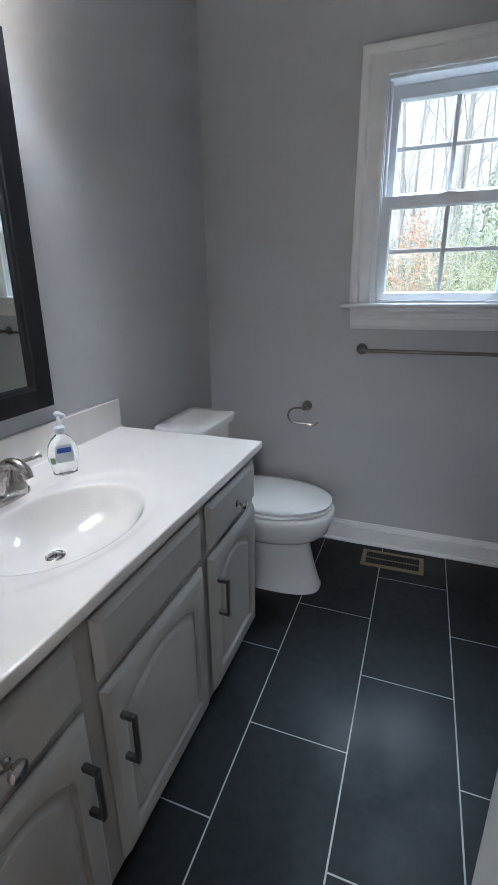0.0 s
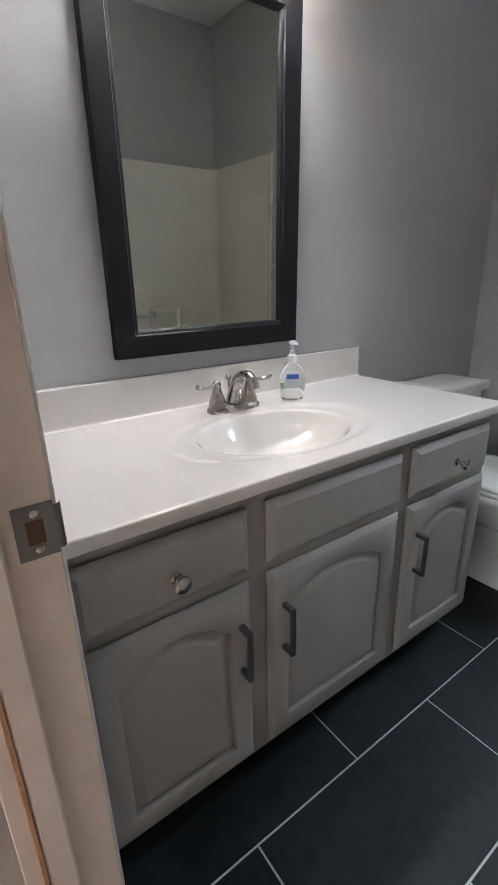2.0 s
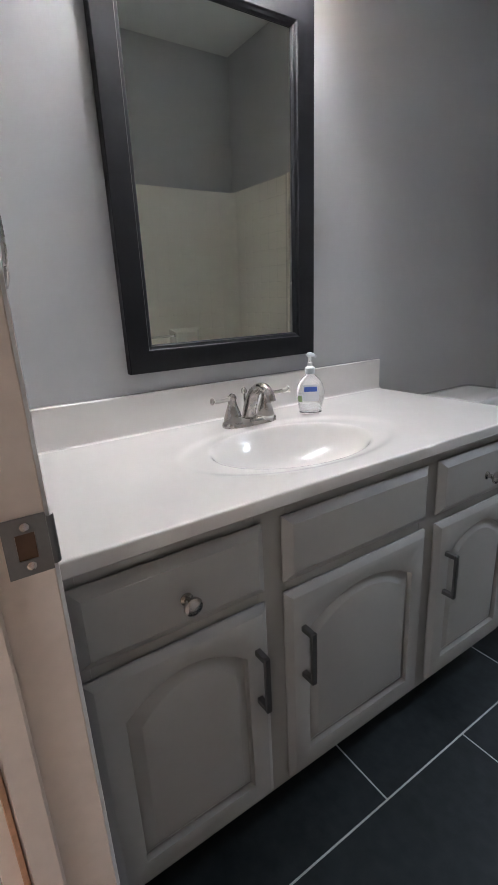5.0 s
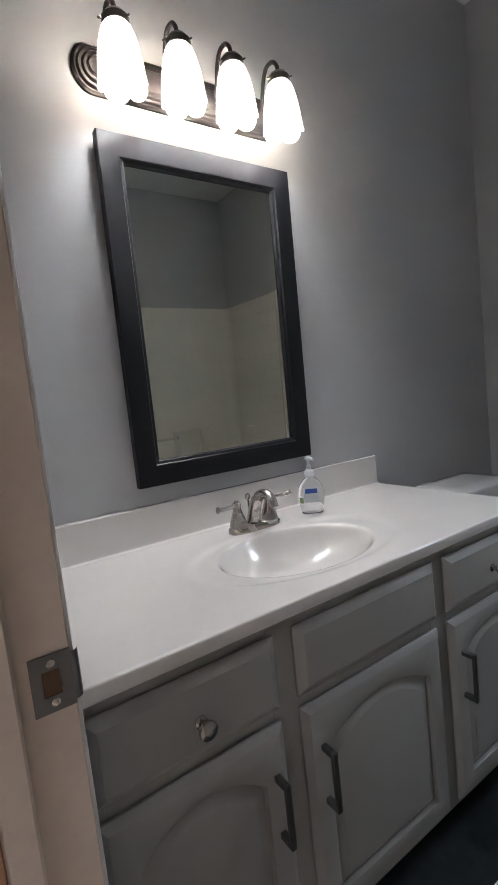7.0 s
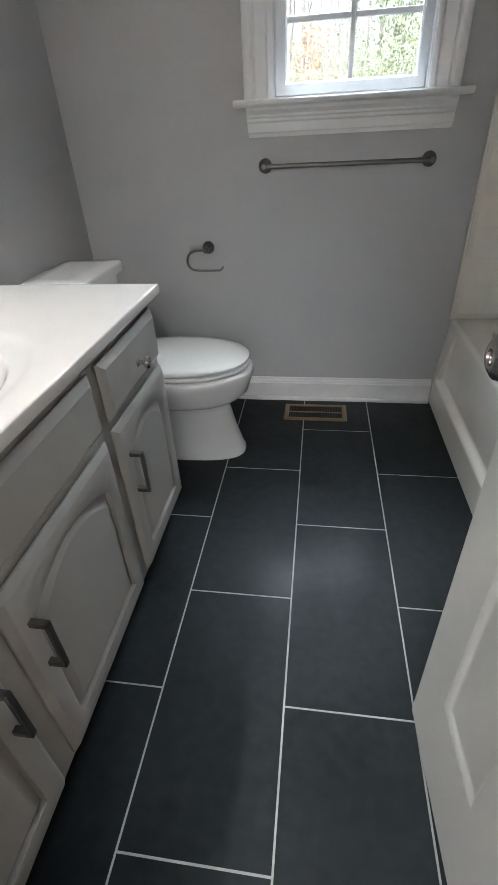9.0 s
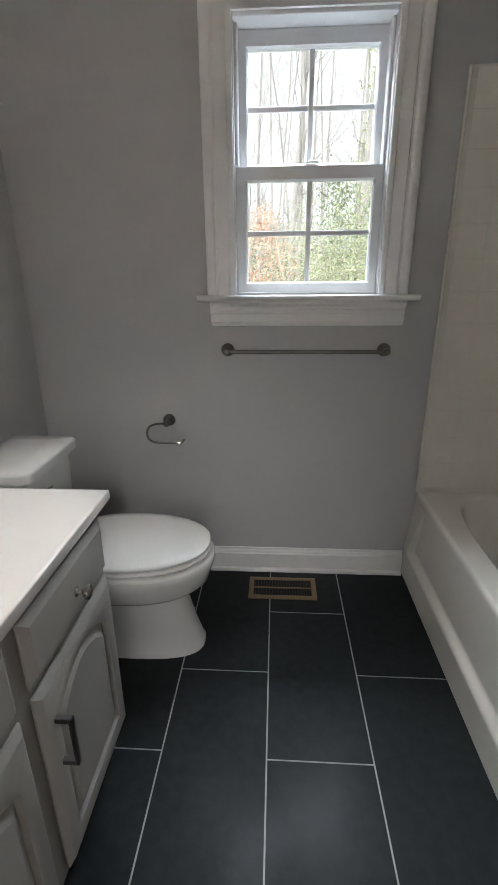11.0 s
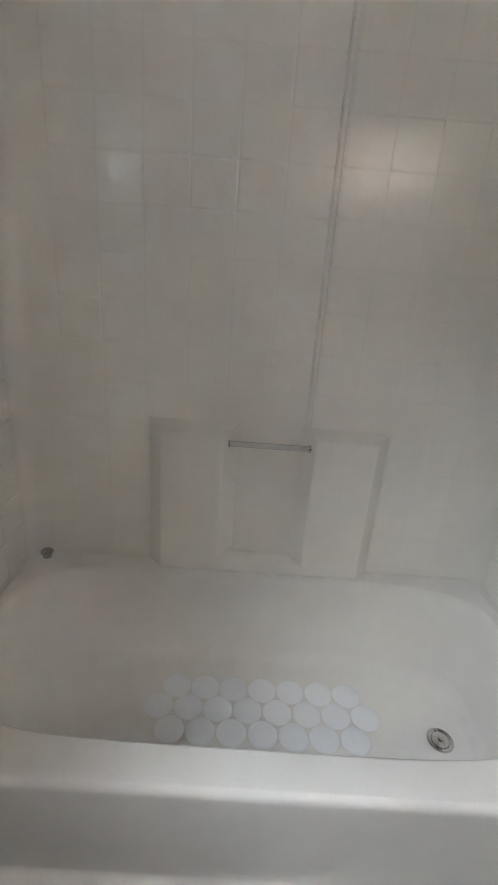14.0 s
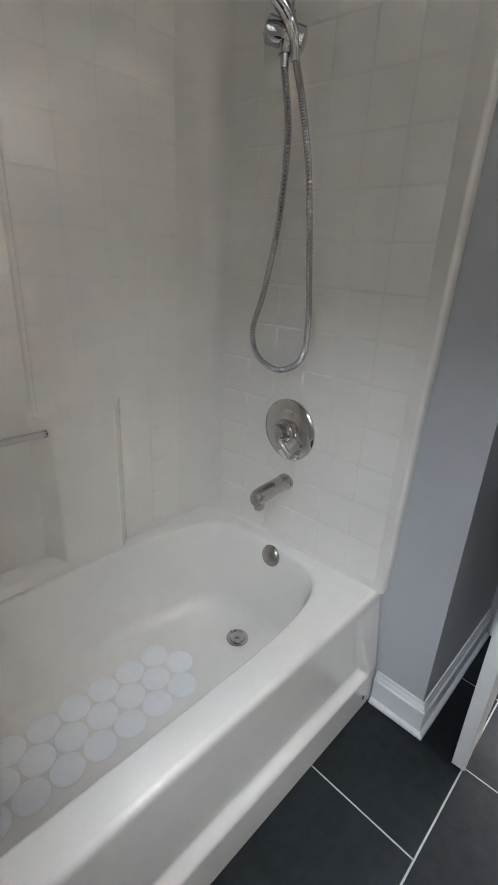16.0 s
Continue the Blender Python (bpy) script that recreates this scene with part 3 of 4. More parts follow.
wrap("label", 0.040, 0.088, 0.50, LABELWHITE, 0.0012)
wrap("brand_panel", 0.068, 0.082, 0.36, LABELBLUE, 0.002)
wrap("leaf_print", 0.038, 0.056, 0.22, LABELGREEN, 0.002, -0.75)
bm = bmesh.new()
lathe(bm, [(0.0135, 0.1175), (0.0145, 0.120), (0.0145, 0.134), (0.010, 0.138), (0.007, 0.140), (0.007, 0.150), (0.0042, 0.151), (0.0042, 0.166), (0.009, 0.168), (0.010, 0.174), (0.007, 0.178), (0.001, 0.179)], sides=20)
tube(bm, [(0.004, 0, 0.173), (0.018, 0.008, 0.173), (0.030, 0.014, 0.170)], [0.006, 0.0052, 0.0042], 10)
part("pump", bm, LABELWHITE, soap, "white pump head")

# mirror
mirror = thing("framed_mirror", "rectangular wall mirror in a wide black frame", "mirror", 0.001, -1.4765, 1.436)
mirror.matrix_basis = pose(0.001, -1.4765, 0.972, 0, 0.9, 0) @ Matrix.Translation((0, 0, 0.464))
bm = bmesh.new()
HY, HZ = 0.3075, 0.464


def mloop(d, x):
    return [(x, -HY + d, -HZ + d), (x, HY - d, -HZ + d), (x, HY - d, HZ - d), (x, -HY + d, HZ - d)]


stack(bm, [mloop(0, 0.0), mloop(0, 0.026), mloop(0.002, 0.0285), mloop(0.006, 0.029), mloop(0.056, 0.0235), mloop(0.059, 0.0195), mloop(0.066, 0.0175), mloop(0.070, 0.011), mloop(0.070, 0.004)], False, False)
part("frame", bm, BLACK, mirror, angle=20)
bm = bmesh.new()
stack(bm, [mloop(0.067, 0.004), mloop(0.067, 0.0085)])
part("mirror_glass", bm, MIRROR, mirror, smooth=False)

# vanity light
lamp = thing("vanity_light", "dark bronze four-lamp vanity light with lit frosted tulip shades", "wall lamp", 0.001, -1.487, 2.066)


def plate_loop(d, x, n=20):
    hy, hz, out = 0.325 - d, 0.062 - d, []
    for side in (1, -1):
        for k in range(n + 1):
            a = side * (math.pi / 2 - math.pi * k / n)
            # rounded ends with a small shoulder
            out.append((x, side * (hy - 0.055) + side * 0.055 * abs(math.cos(a)) ** 0.8 * (hy - 0.0) / 0.325, math.sin(a) * hz if side > 0 else math.sin(a) * hz))
    return out


bm = bmesh.new()
stack(bm, [plate_loop(d, x) for d, x in ((0, 0), (0, 0.006), (0.006, 0.010), (0.010, 0.010), (0.014, 0.015), (0.020, 0.015), (0.024, 0.020), (0.030, 0.020), (0.035, 0.025))])
part("backplate", bm, BRONZE, lamp, angle=25)
for y in (-0.2425, -0.080, 0.082, 0.2445):
    bm = bmesh.new()
    tube(bm, curve([(0.022, y, 0.012), (0.040, y, 0.030), (0.052, y, 0.075), (0.075, y, 0.106), (0.105, y, 0.104), (0.124, y, 0.082), (0.126, y, 0.058)], 6), 0.0062, 10)
    part("arm", bm, BRONZE, lamp)
    bm = bmesh.new()
    lathe(bm, [(0.008, 0.066), (0.014, 0.062), (0.024, 0.056), (0.030, 0.048), (0.0335, 0.044), (0.0335, 0.030), (0.030, 0.026)], Matrix.Translation((0.126, y, 0)), 24)
    for a in (0.5, 2.6, 4.7):
        c, s = math.cos(a), math.sin(a)
        tube(bm, [(0.126 + 0.031 * c, y + 0.031 * s, 0.036), (0.126 + 0.043 * c, y + 0.043 * s, 0.036)], 0.0026, 6)
    part("socket_cap", bm, BRONZE, lamp)
    bm = bmesh.new()
    loops = []
    prof = [(0.029, 0.032), (0.036, 0.022), (0.043, 0.002), (0.050, -0.030), (0.054, -0.060), (0.056, -0.084), (0.059, -0.106)]
    for r, z in prof + [(r - 0.003, z) for r, z in reversed(prof)]:
        k = max(0.0, (-z - 0.04) / 0.066)
        loops.append([(0.126 + (r + 0.0022 * k * math.sin(2.5 * a) ** 2) * math.cos(a), y + (r + 0.0022 * k * math.sin(2.5 * a) ** 2) * math.sin(a), z - 0.017 * k * k * abs(math.sin(2.5 * a)) ** 0.6 + 0.010 * k) for a in (2 * math.pi * i / 40 for i in range(40))])
    stack(bm, loops, False, False)
    shade = part("shade", bm, SHADE, lamp, "lit frosted glass tulip shade", angle=60)
    bm = bmesh.new()
    lathe(bm, [(0.012, 0.026), (0.014, 0.0), (0.022, -0.022), (0.027, -0.040), (0.026, -0.054), (0.018, -0.066), (0.002, -0.072)], Matrix.Translation((0.126, y, 0)), 20)
    part("bulb", bm, BULB, shade, "lit bulb")

# towel ring beside the vanity
tring = thing("towel_ring", "brushed nickel towel ring on the grey wall", "towel ring", 0.24, SOUTH, 1.336)
bm = bmesh.new()
Y_TO = Matrix.Rotation(radians(-90), 4, "X")
lathe(bm, [(0.024, 0.001), (0.024, 0.006), (0.020, 0.011), (0.009, 0.014), (0.008, 0.052), (0.011, 0.058), (0.008, 0.064), (0.002, 0.065)], Y_TO, 22)
part("post", bm, NICKEL, tring)
bm = bmesh.new()
tube(bm, [(0.078 * math.sin(a), 0.058, -0.080 - 0.078 * math.cos(a)) for a in (2 * math.pi * k / 40 for k in range(40))], 0.0042, 8, closed=True)
part("ring", bm, NICKEL, tring)

# towel bar under the window
FLIP = Matrix.Rotation(radians(90), 4, "X")
ROSE = [(0.026, 0.001), (0.026, 0.005), (0.023, 0.010), (0.014, 0.016), (0.010, 0.024), (0.0095, 0.050), (0.012, 0.054), (0.0125, 0.066), (0.009, 0.071), (0.002, 0.072)]
bar = thing("towel_bar", "brushed nickel towel bar under the window", "towel bar", 1.101, 0, 1.026)
bm = bmesh.new()
tube(bm, [(-0.304, -0.060, 0), (0.304, -0.060, 0)], 0.0085, 14)
part("rail", bm, SATIN, bar)
for x in (-0.306, 0.306):
    bm = bmesh.new()
    lathe(bm, ROSE, Matrix.Translation((x, 0, 0)) @ FLIP, 26)
    part("post", bm, SATIN, bar)

# toilet paper holder
holder = thing("toilet_paper_holder", "brushed nickel open-arm toilet paper holder, empty", "paper holder", 0.540, 0, 0.733)
bm = bmesh.new()
lathe(bm, ROSE, FLIP, 26)
part("post", bm, SATIN, holder)
bm = bmesh.new()
tube(bm, curve([(0, -0.060, 0.0), (-0.045, -0.062, -0.002), (-0.072, -0.064, -0.014), (-0.083, -0.066, -0.040), (-0.074, -0.068, -0.066), (-0.050, -0.070, -0.078), (0.0, -0.070, -0.080), (0.050, -0.070, -0.080), (0.062, -0.070, -0.077), (0.074, -0.070, -0.064)], 5), 0.0048, 10)
part("arm", bm, SATIN, holder)

# floor register
vent = thing("floor_register", "brown metal floor vent with a louvred grille", "floor vent", 1.0275, -0.141, 0.0)
bm = bmesh.new()
vl = lambda hx, hy, z: [(-hx, -hy, z), (hx, -hy, z), (hx, hy, z), (-hx, hy, z)]
stack(bm, [vl(0.148, 0.075, 0.0005), vl(0.148, 0.075, 0.0025), vl(0.142, 0.069, 0.006), vl(0.128, 0.054, 0.006), vl(0.126, 0.052, 0.0035)], False, False)
part("frame", bm, VENTMETAL, vent)
part("duct", boxes((-0.127, 0.127, -0.053, 0.053, 0.0003, 0.001)), DARK, vent, smooth=False)
for i in range(20):
    x = -0.119 + 0.238 * i / 19
    part("slat", boxes((x - 0.0019, x + 0.0019, -0.052, 0.052, 0.001, 0.0034)), BRONZE, vent, smooth=False)
part("crossbar", boxes((-0.126, 0.126, -0.003, 0.003, 0.001, 0.005)), VENTMETAL, vent, smooth=False)

# ---- toilet ----
toilet = thing("toilet", "white two-piece toilet with the lid closed", "toilet", 0.0, -0.462, 0)


def egg(back, front, half, z, power=2.2, mid=0.47):
    return ring(mid, 0, mid - back, half, z, 56, power, front - mid)


bm = bmesh.new()
stack(bm, [egg(0.18, 0.732, 0.104, 0.001, 2.8), egg(0.18, 0.732, 0.104, 0.010, 2.8), egg(0.18, 0.727, 0.101, 0.018, 2.7), egg(0.18, 0.700, 0.094, 0.11, 2.5), egg(0.18, 0.676, 0.090, 0.215, 2.4), egg(0.18, 0.676, 0.092, 0.235, 2.4), egg(0.17, 0.690, 0.112, 0.250, 2.3), egg(0.16, 0.728, 0.150, 0.270, 2.2), egg(0.16, 0.758, 0.178, 0.300, 2.2), egg(0.16, 0.772, 0.190, 0.345, 2.2), egg(0.16, 0.780, 0.196, 0.368, 2.2), egg(0.16, 0.780, 0.196, 0.386, 2.2), egg(0.162, 0.776, 0.192, 0.396, 2.2), egg(0.17, 0.764, 0.182, 0.400, 2.2)])
part("bowl", bm, CERAMIC, toilet, angle=60)
bm = bmesh.new()
stack(bm, [ring(0.115, 0, 0.095, 0.10, z, 24, 4) for z in (0.24, 0.31)] + [ring(0.125, 0, 0.105, 0.150, z, 24, 6) for z in (0.345, 0.40)])
part("tank_shelf", bm, CERAMIC, toilet, angle=60)
bm = bmesh.new()
stack(bm, [egg(0.235, 0.735, 0.160, 0.4002, 2.2), egg(0.235, 0.735, 0.160, 0.4052, 2.2), egg(0.223, 0.764, 0.184, 0.4055, 2.2), egg(0.223, 0.767, 0.186, 0.408, 2.2), egg(0.223, 0.767, 0.186, 0.414, 2.2), egg(0.226, 0.763, 0.182, 0.4185, 2.2)])
part("seat", bm, PLASTIC, toilet, angle=50)
bm = bmesh.new()
stack(bm, [egg(0.232, 0.738, 0.162, 0.4185, 2.2), egg(0.232, 0.738, 0.162, 0.4243, 2.2), egg(0.22, 0.763, 0.183, 0.4245, 2.2), egg(0.22, 0.766, 0.185, 0.428, 2.2), egg(0.22, 0.766, 0.185, 0.434, 2.2), egg(0.225, 0.758, 0.178, 0.440, 2.2), egg(0.26, 0.72, 0.150, 0.444, 2.2), egg(0.34, 0.62, 0.08, 0.446, 2.2)])
part("lid", bm, PLASTIC, toilet, angle=50)
for y in (-0.075, 0.075):
    part("hinge", boxes((0.205, 0.245, y - 0.02, y + 0.02, 0.4005, 0.436), bevel=0.006), PLASTIC, toilet)
bm = bmesh.new()
stack(bm, [ring(0.122, 0, 0.095, a, z, 48, 8, f) for a, f, z in ((0.155, 0.105, 0.401), (0.160, 0.110, 0.42), (0.166, 0.118, 0.60), (0.169, 0.123, 0.715))])
part("tank", bm, CERAMIC, toilet, angle=50)
bm = bmesh.new()
stack(bm, [ring(0.125, 0, a, b, z, 96, 12, f) for a, b, f, z in ((0.100, 0.174, 0.132, 0.7155), (0.104, 0.180, 0.140, 0.720), (0.104, 0.180, 0.140, 0.744), (0.102, 0.178, 0.1375, 0.751), (0.097, 0.172, 0.131, 0.7545), (0.05, 0.12, 0.06, 0.7565))])
part("tank_lid", bm, CERAMIC, toilet, angle=50)
bm = bmesh.new()
lathe(bm, [(0.014, 0), (0.014, 0.006), (0.008, 0.009), (0.007, 0.016)], Matrix.Translation((0.2445, -0.125, 0.665)) @ X_TO, 18)
tube(bm, [(0.257, -0.125, 0.665), (0.261, -0.095, 0.663), (0.261, -0.055, 0.658)], [0.006, 0.007, 0.008], 10, squash=0.5)
part("flush_lever", bm, CHROME, toilet)
for y in (-0.128, 0.128):
    bm = bmesh.new()
    lathe(bm, [(0.016, 0.0), (0.016, 0.012), (0.011, 0.022), (0.003, 0.026)], Matrix.Translation((0.40, y, 0.002)), 16)
    part("bolt_cap", bm, CERAMIC, toilet)
bm = bmesh.new()
tube(bm, curve([(0.03, 0.235, 0.15), (0.06, 0.235, 0.15), (0.085, 0.225, 0.19), (0.09, 0.19, 0.28), (0.085, 0.165, 0.395)], 5), 0.005, 8)
part("supply_line", bm, CHROME, toilet)

# ---- bathtub with its one-piece surround ----
tub = thing("bathtub", "cream fibreglass bathtub with a panelled apron", "bathtub", 1.96, -0.76, 0)
TX, TY = 1.96, -0.76


def tpart(name, bm, mat, label="", parent=None, **k):
    bmesh.ops.translate(bm, verts=bm.verts, vec=(-TX, -TY, 0))
    return part(name, bm, mat, parent or tub, label, **k)


DECK = 0.424
bm = bmesh.new()
SQUARE = [(math.cos(a) / max(abs(math.cos(a)), abs(math.sin(a))), math.sin(a) / max(abs(math.cos(a)), abs(math.sin(a)))) for a in (2 * math.pi * (k + 0.5) / 96 for k in range(96))]
cx, cy = 1.979, -0.752
rings = [[(1.976 + 0.358 * u, -0.7635 + 0.7505 * v, DECK) for u, v in SQUARE], ring(cx, cy, 0.292, 0.704, DECK, 96, 4.6), ring(cx, cy, 0.285, 0.696, DECK - 0.003, 96, 4.6), ring(cx, cy - 0.002, 0.279, 0.688, DECK - 0.014, 96, 4.6), ring(cx, cy - 0.012, 0.271, 0.668, 0.35, 96, 4.4), ring(cx, cy - 0.045, 0.258, 0.622, 0.25, 96, 4.2), ring(cx, cy - 0.080, 0.250, 0.572, 0.165, 96, 4), ring(cx, cy - 0.092, 0.236, 0.552, 0.132, 96, 3.8), ring(cx, cy - 0.098, 0.212, 0.525, 0.120, 96, 3.6), ring(cx, cy - 0.10, 0.10, 0.30, 0.116, 96, 3), ring(cx, cy - 0.10, 0.02, 0.06, 0.115, 96, 2)]
stack(bm, rings, False, True)
tpart("basin", bm, TUBCOAT, angle=60)
def ease(u):
    u = min(1.0, max(0.0, u))
    return u * u * (3 - 2 * u)


def apron_x(y, z):
    """The panel steps back above a ledge and between slanted end ribs that die out under the deck."""
    low = 1 - ease((z - 0.128) / 0.034)
    end = min(y + 1.520, -0.004 - y)
    rib = (1 - ease((end - 0.040 - 0.30 * max(0.0, z - 0.14)) / 0.022)) * max(0.0, 1 - max(0.0, z - 0.14) / 0.24)
    return 1.604 - 0.026 * max(low, rib)


bm = bmesh.new()
APRON_Y = sorted({-1.520 + 1.516 * i / 40 for i in range(41)} | {-1.520 + 0.005 * i for i in range(36)} | {-0.004 - 0.005 * i for i in range(36)})
lip = [(1.640, DECK - 0.0002), (1.619, DECK), (1.613, DECK - 0.002), (1.608, DECK - 0.006), (1.605, DECK - 0.012), (1.604, DECK - 0.020)]
loops = [[(x, y, z) for y in APRON_Y] for x, z in lip]
loops += [[(apron_x(y, z), y, z) for y in APRON_Y] for z in [0.394 - 0.0065 * i for i in range(61)]]
loops.append([(1.600, y, 0.004) for y in APRON_Y])
stack(bm, loops, False, False, closed=False)
bm.normal_update()
tpart("apron", bm, TUBCOAT, angle=40)
bm = bmesh.new()
lathe(bm, [(0.007, 0.0), (0.007, 0.0015), (0.002, 0.002)], Matrix.Translation((1.5785, -1.470, 0.045)) @ Matrix.Rotation(radians(-90), 4, "Y"), 14)
tpart("weep_hole", bm, DARK, "small dark plug low on the apron")
bm = bmesh.new()
lathe(bm, [(0.037, 0), (0.037, 0.003), (0.033, 0.005), (0.027, 0.003), (0.025, 0.002), (0.024, 0.004), (0.012, 0.0065), (0.008, 0.0065), (0.007, 0.010), (0.002, 0.011)], Matrix.Translation((1.969, -1.297, 0.1185)), 30)
tpart("drain", bm, CHROME, "chrome tub drain")
bm = bmesh.new()
lathe(bm, [(0.036, 0.0), (0.037, 0.004), (0.033, 0.010), (0.022, 0.015), (0.004, 0.018)], Matrix.Translation((1.966, -1.440, 0.384)) @ Matrix.Rotation(radians(-78), 4, "X"), 30)
tpart("overflow_plate", bm, NICKEL, "brushed round overflow plate")
bm = bmesh.new()
lathe(bm, [(0.014, 0), (0.014, 0.012), (0.019, 0.014), (0.020, 0.019), (0.016, 0.023), (0.003, 0.024)], Matrix.Translation((2.284, -0.070, DECK + 0.001)), 24)
tpart("deck_cap", bm, NICKEL, "small round nickel cap")

surround = thing("tub_surround", "cream moulded fibreglass shower surround with tile pattern", "shower surround", 1.96, -0.76, DECK)
STOP_Z = 1.930
E_IN, S_IN, N_IN = 2.316, -1.466, -0.020


def spart(name, bm, mat, label="", parent=None, **k):
    bmesh.ops.translate(bm, verts=bm.verts, vec=(-TX, -TY, -DECK))
    return part(name, bm, mat, parent or surround, label, **k)


# the shell: a C in plan with coved corners, and rounded front edges
def shell_plan(off=0.0):
    r, out = 0.055, []
    pts = []
    e, s, n = E_IN + off, S_IN - off, N_IN + off
    rr = r + off
    pts += [(1.604, n)]
    for k in range(9):
        a = math.pi / 2 - k / 8 * math.pi / 2
        pts.append((e - rr + rr * math.cos(a), n - rr + rr * math.sin(a)))
    for k in range(9):
        a = -k / 8 * math.pi / 2
        pts.append((e - rr + rr * math.cos(a), s + rr + rr * math.sin(a)))
    pts += [(1.604, s - 0.032)]
    return pts


bm = bmesh.new()
inside = shell_plan()
edge_n = [(1.606, N_IN + 0.017), (1.594, N_IN + 0.0165), (1.592, N_IN + 0.008), (1.594, N_IN - 0.002), (1.599, N_IN - 0.004), (1.603, N_IN - 0.001)]
S_FR = S_IN - 0.032
edge_s = [(1.603, S_FR + 0.001), (1.598, S_FR + 0.003), (1.593, S_FR + 0.001), (1.590, S_FR - 0.008), (1.590, S_FR - 0.030), (1.602, S_FR - 0.0315)]
plan = edge_n + inside + edge_s
zs = [DECK - 0.002, STOP_Z - 0.008, STOP_Z - 0.002, STOP_Z]
rows = []
for i, z in enumerate(zs):
    d = (0, 0, 0.002, 0.008)[i]
    lean = 0.028 * (z - DECK) / (STOP_Z - DECK)
    rows.append([(x + (d if x > 2.2 else 0) - (lean if x < 1.61 and y < -0.7 else 0), y + (d if y > -0.7 else -d), z) for x, y in plan])
stack(bm, rows, False, False, closed=False)
spart("shell", bm, FIBERGLASS, angle=50, recalc=True)
# moulded tiles, slightly proud of the shell
PITCH, GAP, PROUD = 0.1135, 0.0009, 0.0015


def moulded(place, u0, u1, z0, z1, skip=()):
    nu, nz = max(1, round((u1 - u0) / PITCH)), round((z1 - z0) / PITCH)
    for i in range(nu):
        for j in range(nz):
            a0, a1 = u0 + (u1 - u0) * i / nu + GAP, u0 + (u1 - u0) * (i + 1) / nu - GAP
            c0, c1 = z0 + (z1 - z0) * j / nz + GAP, z0 + (z1 - z0) * (j + 1) / nz - GAP
            if any(a1 > p0 and a0 < p1 and c0 < q1 for p0, p1, q1 in skip):
                continue
            bm = bmesh.new()
            stack(bm, [[place(u, z, h) for u, z in ((a0 + d, c0 + d), (a1 - d, c0 + d), (a1 - d, c1 - d), (a0 + d, c1 - d))] for d, h in ((0, 0.0002), (0.0012, 0.0009), (0.0028, 0.0013), (0.0050, PROUD), (0.0065, PROUD))], False, True)
            spart("moulded_tile", bm, TILECOAT, angle=70)


moulded(lambda u, z, h: (E_IN - h, u, z), -1.323, -0.871, 0.446, 1.9215, skip=((-1.12, -0.39, 0.92),))
moulded(lambda u, z, h: (E_IN - h, u, z), -0.851, -0.153, 0.446, 1.9215, skip=((-1.12, -0.39, 0.92),))
moulded(lambda u, z, h: (u, S_IN + h - 0.032 * (2.261 - u) / 0.657, z), 1.620, 2.250, 0.446, 1.9215)
moulded(lambda u, z, h: (u, N_IN - h, z), 1.620, 2.250, 0.446, 1.9215)
# raised pillars with a recess between them


def pillar(y0, y1, z1, x, slope=0.030):
    bm = bmesh.new()
    stack(bm, [rect(y0 - d, y1 + d, DECK - 0.006, z1 + d * 0.7, xx) for d, xx in ((slope + 0.006, E_IN + 0.0005), (slope + 0.001, E_IN - 0.003), (slope - 0.003, E_IN - 0.008), (0.006, x + 0.005), (0.002, x + 0.0015), (-0.004, x))], False, True)
    return bm


spart("pillar", pillar(-0.616, -0.440, 0.882, 2.276, 0.040), FIBERGLASS)
spart("pillar", pillar(-1.066, -0.890, 0.882, 2.276, 0.040), FIBERGLASS)
bm = bmesh.new()
stack(bm, [[(x, y, DECK + h) for x, h in ((2.2765, -0.01), (2.2765, 0.030), (2.279, 0.035), (2.298, 0.050), (2.306, 0.053), (E_IN + 0.001, 0.054), (E_IN + 0.001, -0.01))] for y in (-0.900, -0.606)])
spart("ledge", bm, FIBERGLASS)
bm = bmesh.new()
tube(bm, [(2.276, -0.634, 0.862), (2.276, -0.872, 0.862)], 0.0085, 12)
spart("grab_bar", bm, CLEARBAR, "slim clear plastic bar between the pillars")
for y in (-0.636, -0.870):
    bm = bmesh.new()
    tube(bm, [(2.276, y - 0.003, 0.862), (2.276, y + 0.003, 0.862)], 0.0112, 16)
    spart("bar_socket", bm, CHROME, "small metal bar socket")
# vertical ridge
bm = bmesh.new()
tube(bm, [(E_IN + 0.005, -0.863, 0.90), (E_IN + 0.005, -0.862, 1.2), (E_IN + 0.005, -0.858, STOP_Z - 0.004)], [0.010] * 3, 16, squash=1.0)
spart("ridge", bm, FIBERGLASS)
# bath mat of vinyl discs
bathmat = thing("bath_mat", "translucent white non-slip mat of joined vinyl discs", "bath mat", 2.014, -0.785, 0.1215)
for r, (x, n, y0) in enumerate(((0.080, 7, -0.265), (0.008, 8, -0.309), (-0.064, 7, -0.265))):
    for i in range(n):
        bm = bmesh.new()
        lathe(bm, [(0.0425, 0.0), (0.0422, 0.0004), (0.041, 0.0009), (0.002, 0.0010)], Matrix.Translation((x, y0 + 0.0875 * i, 0)), 20)
        part("disc", bm, MATVINYL, bathmat)

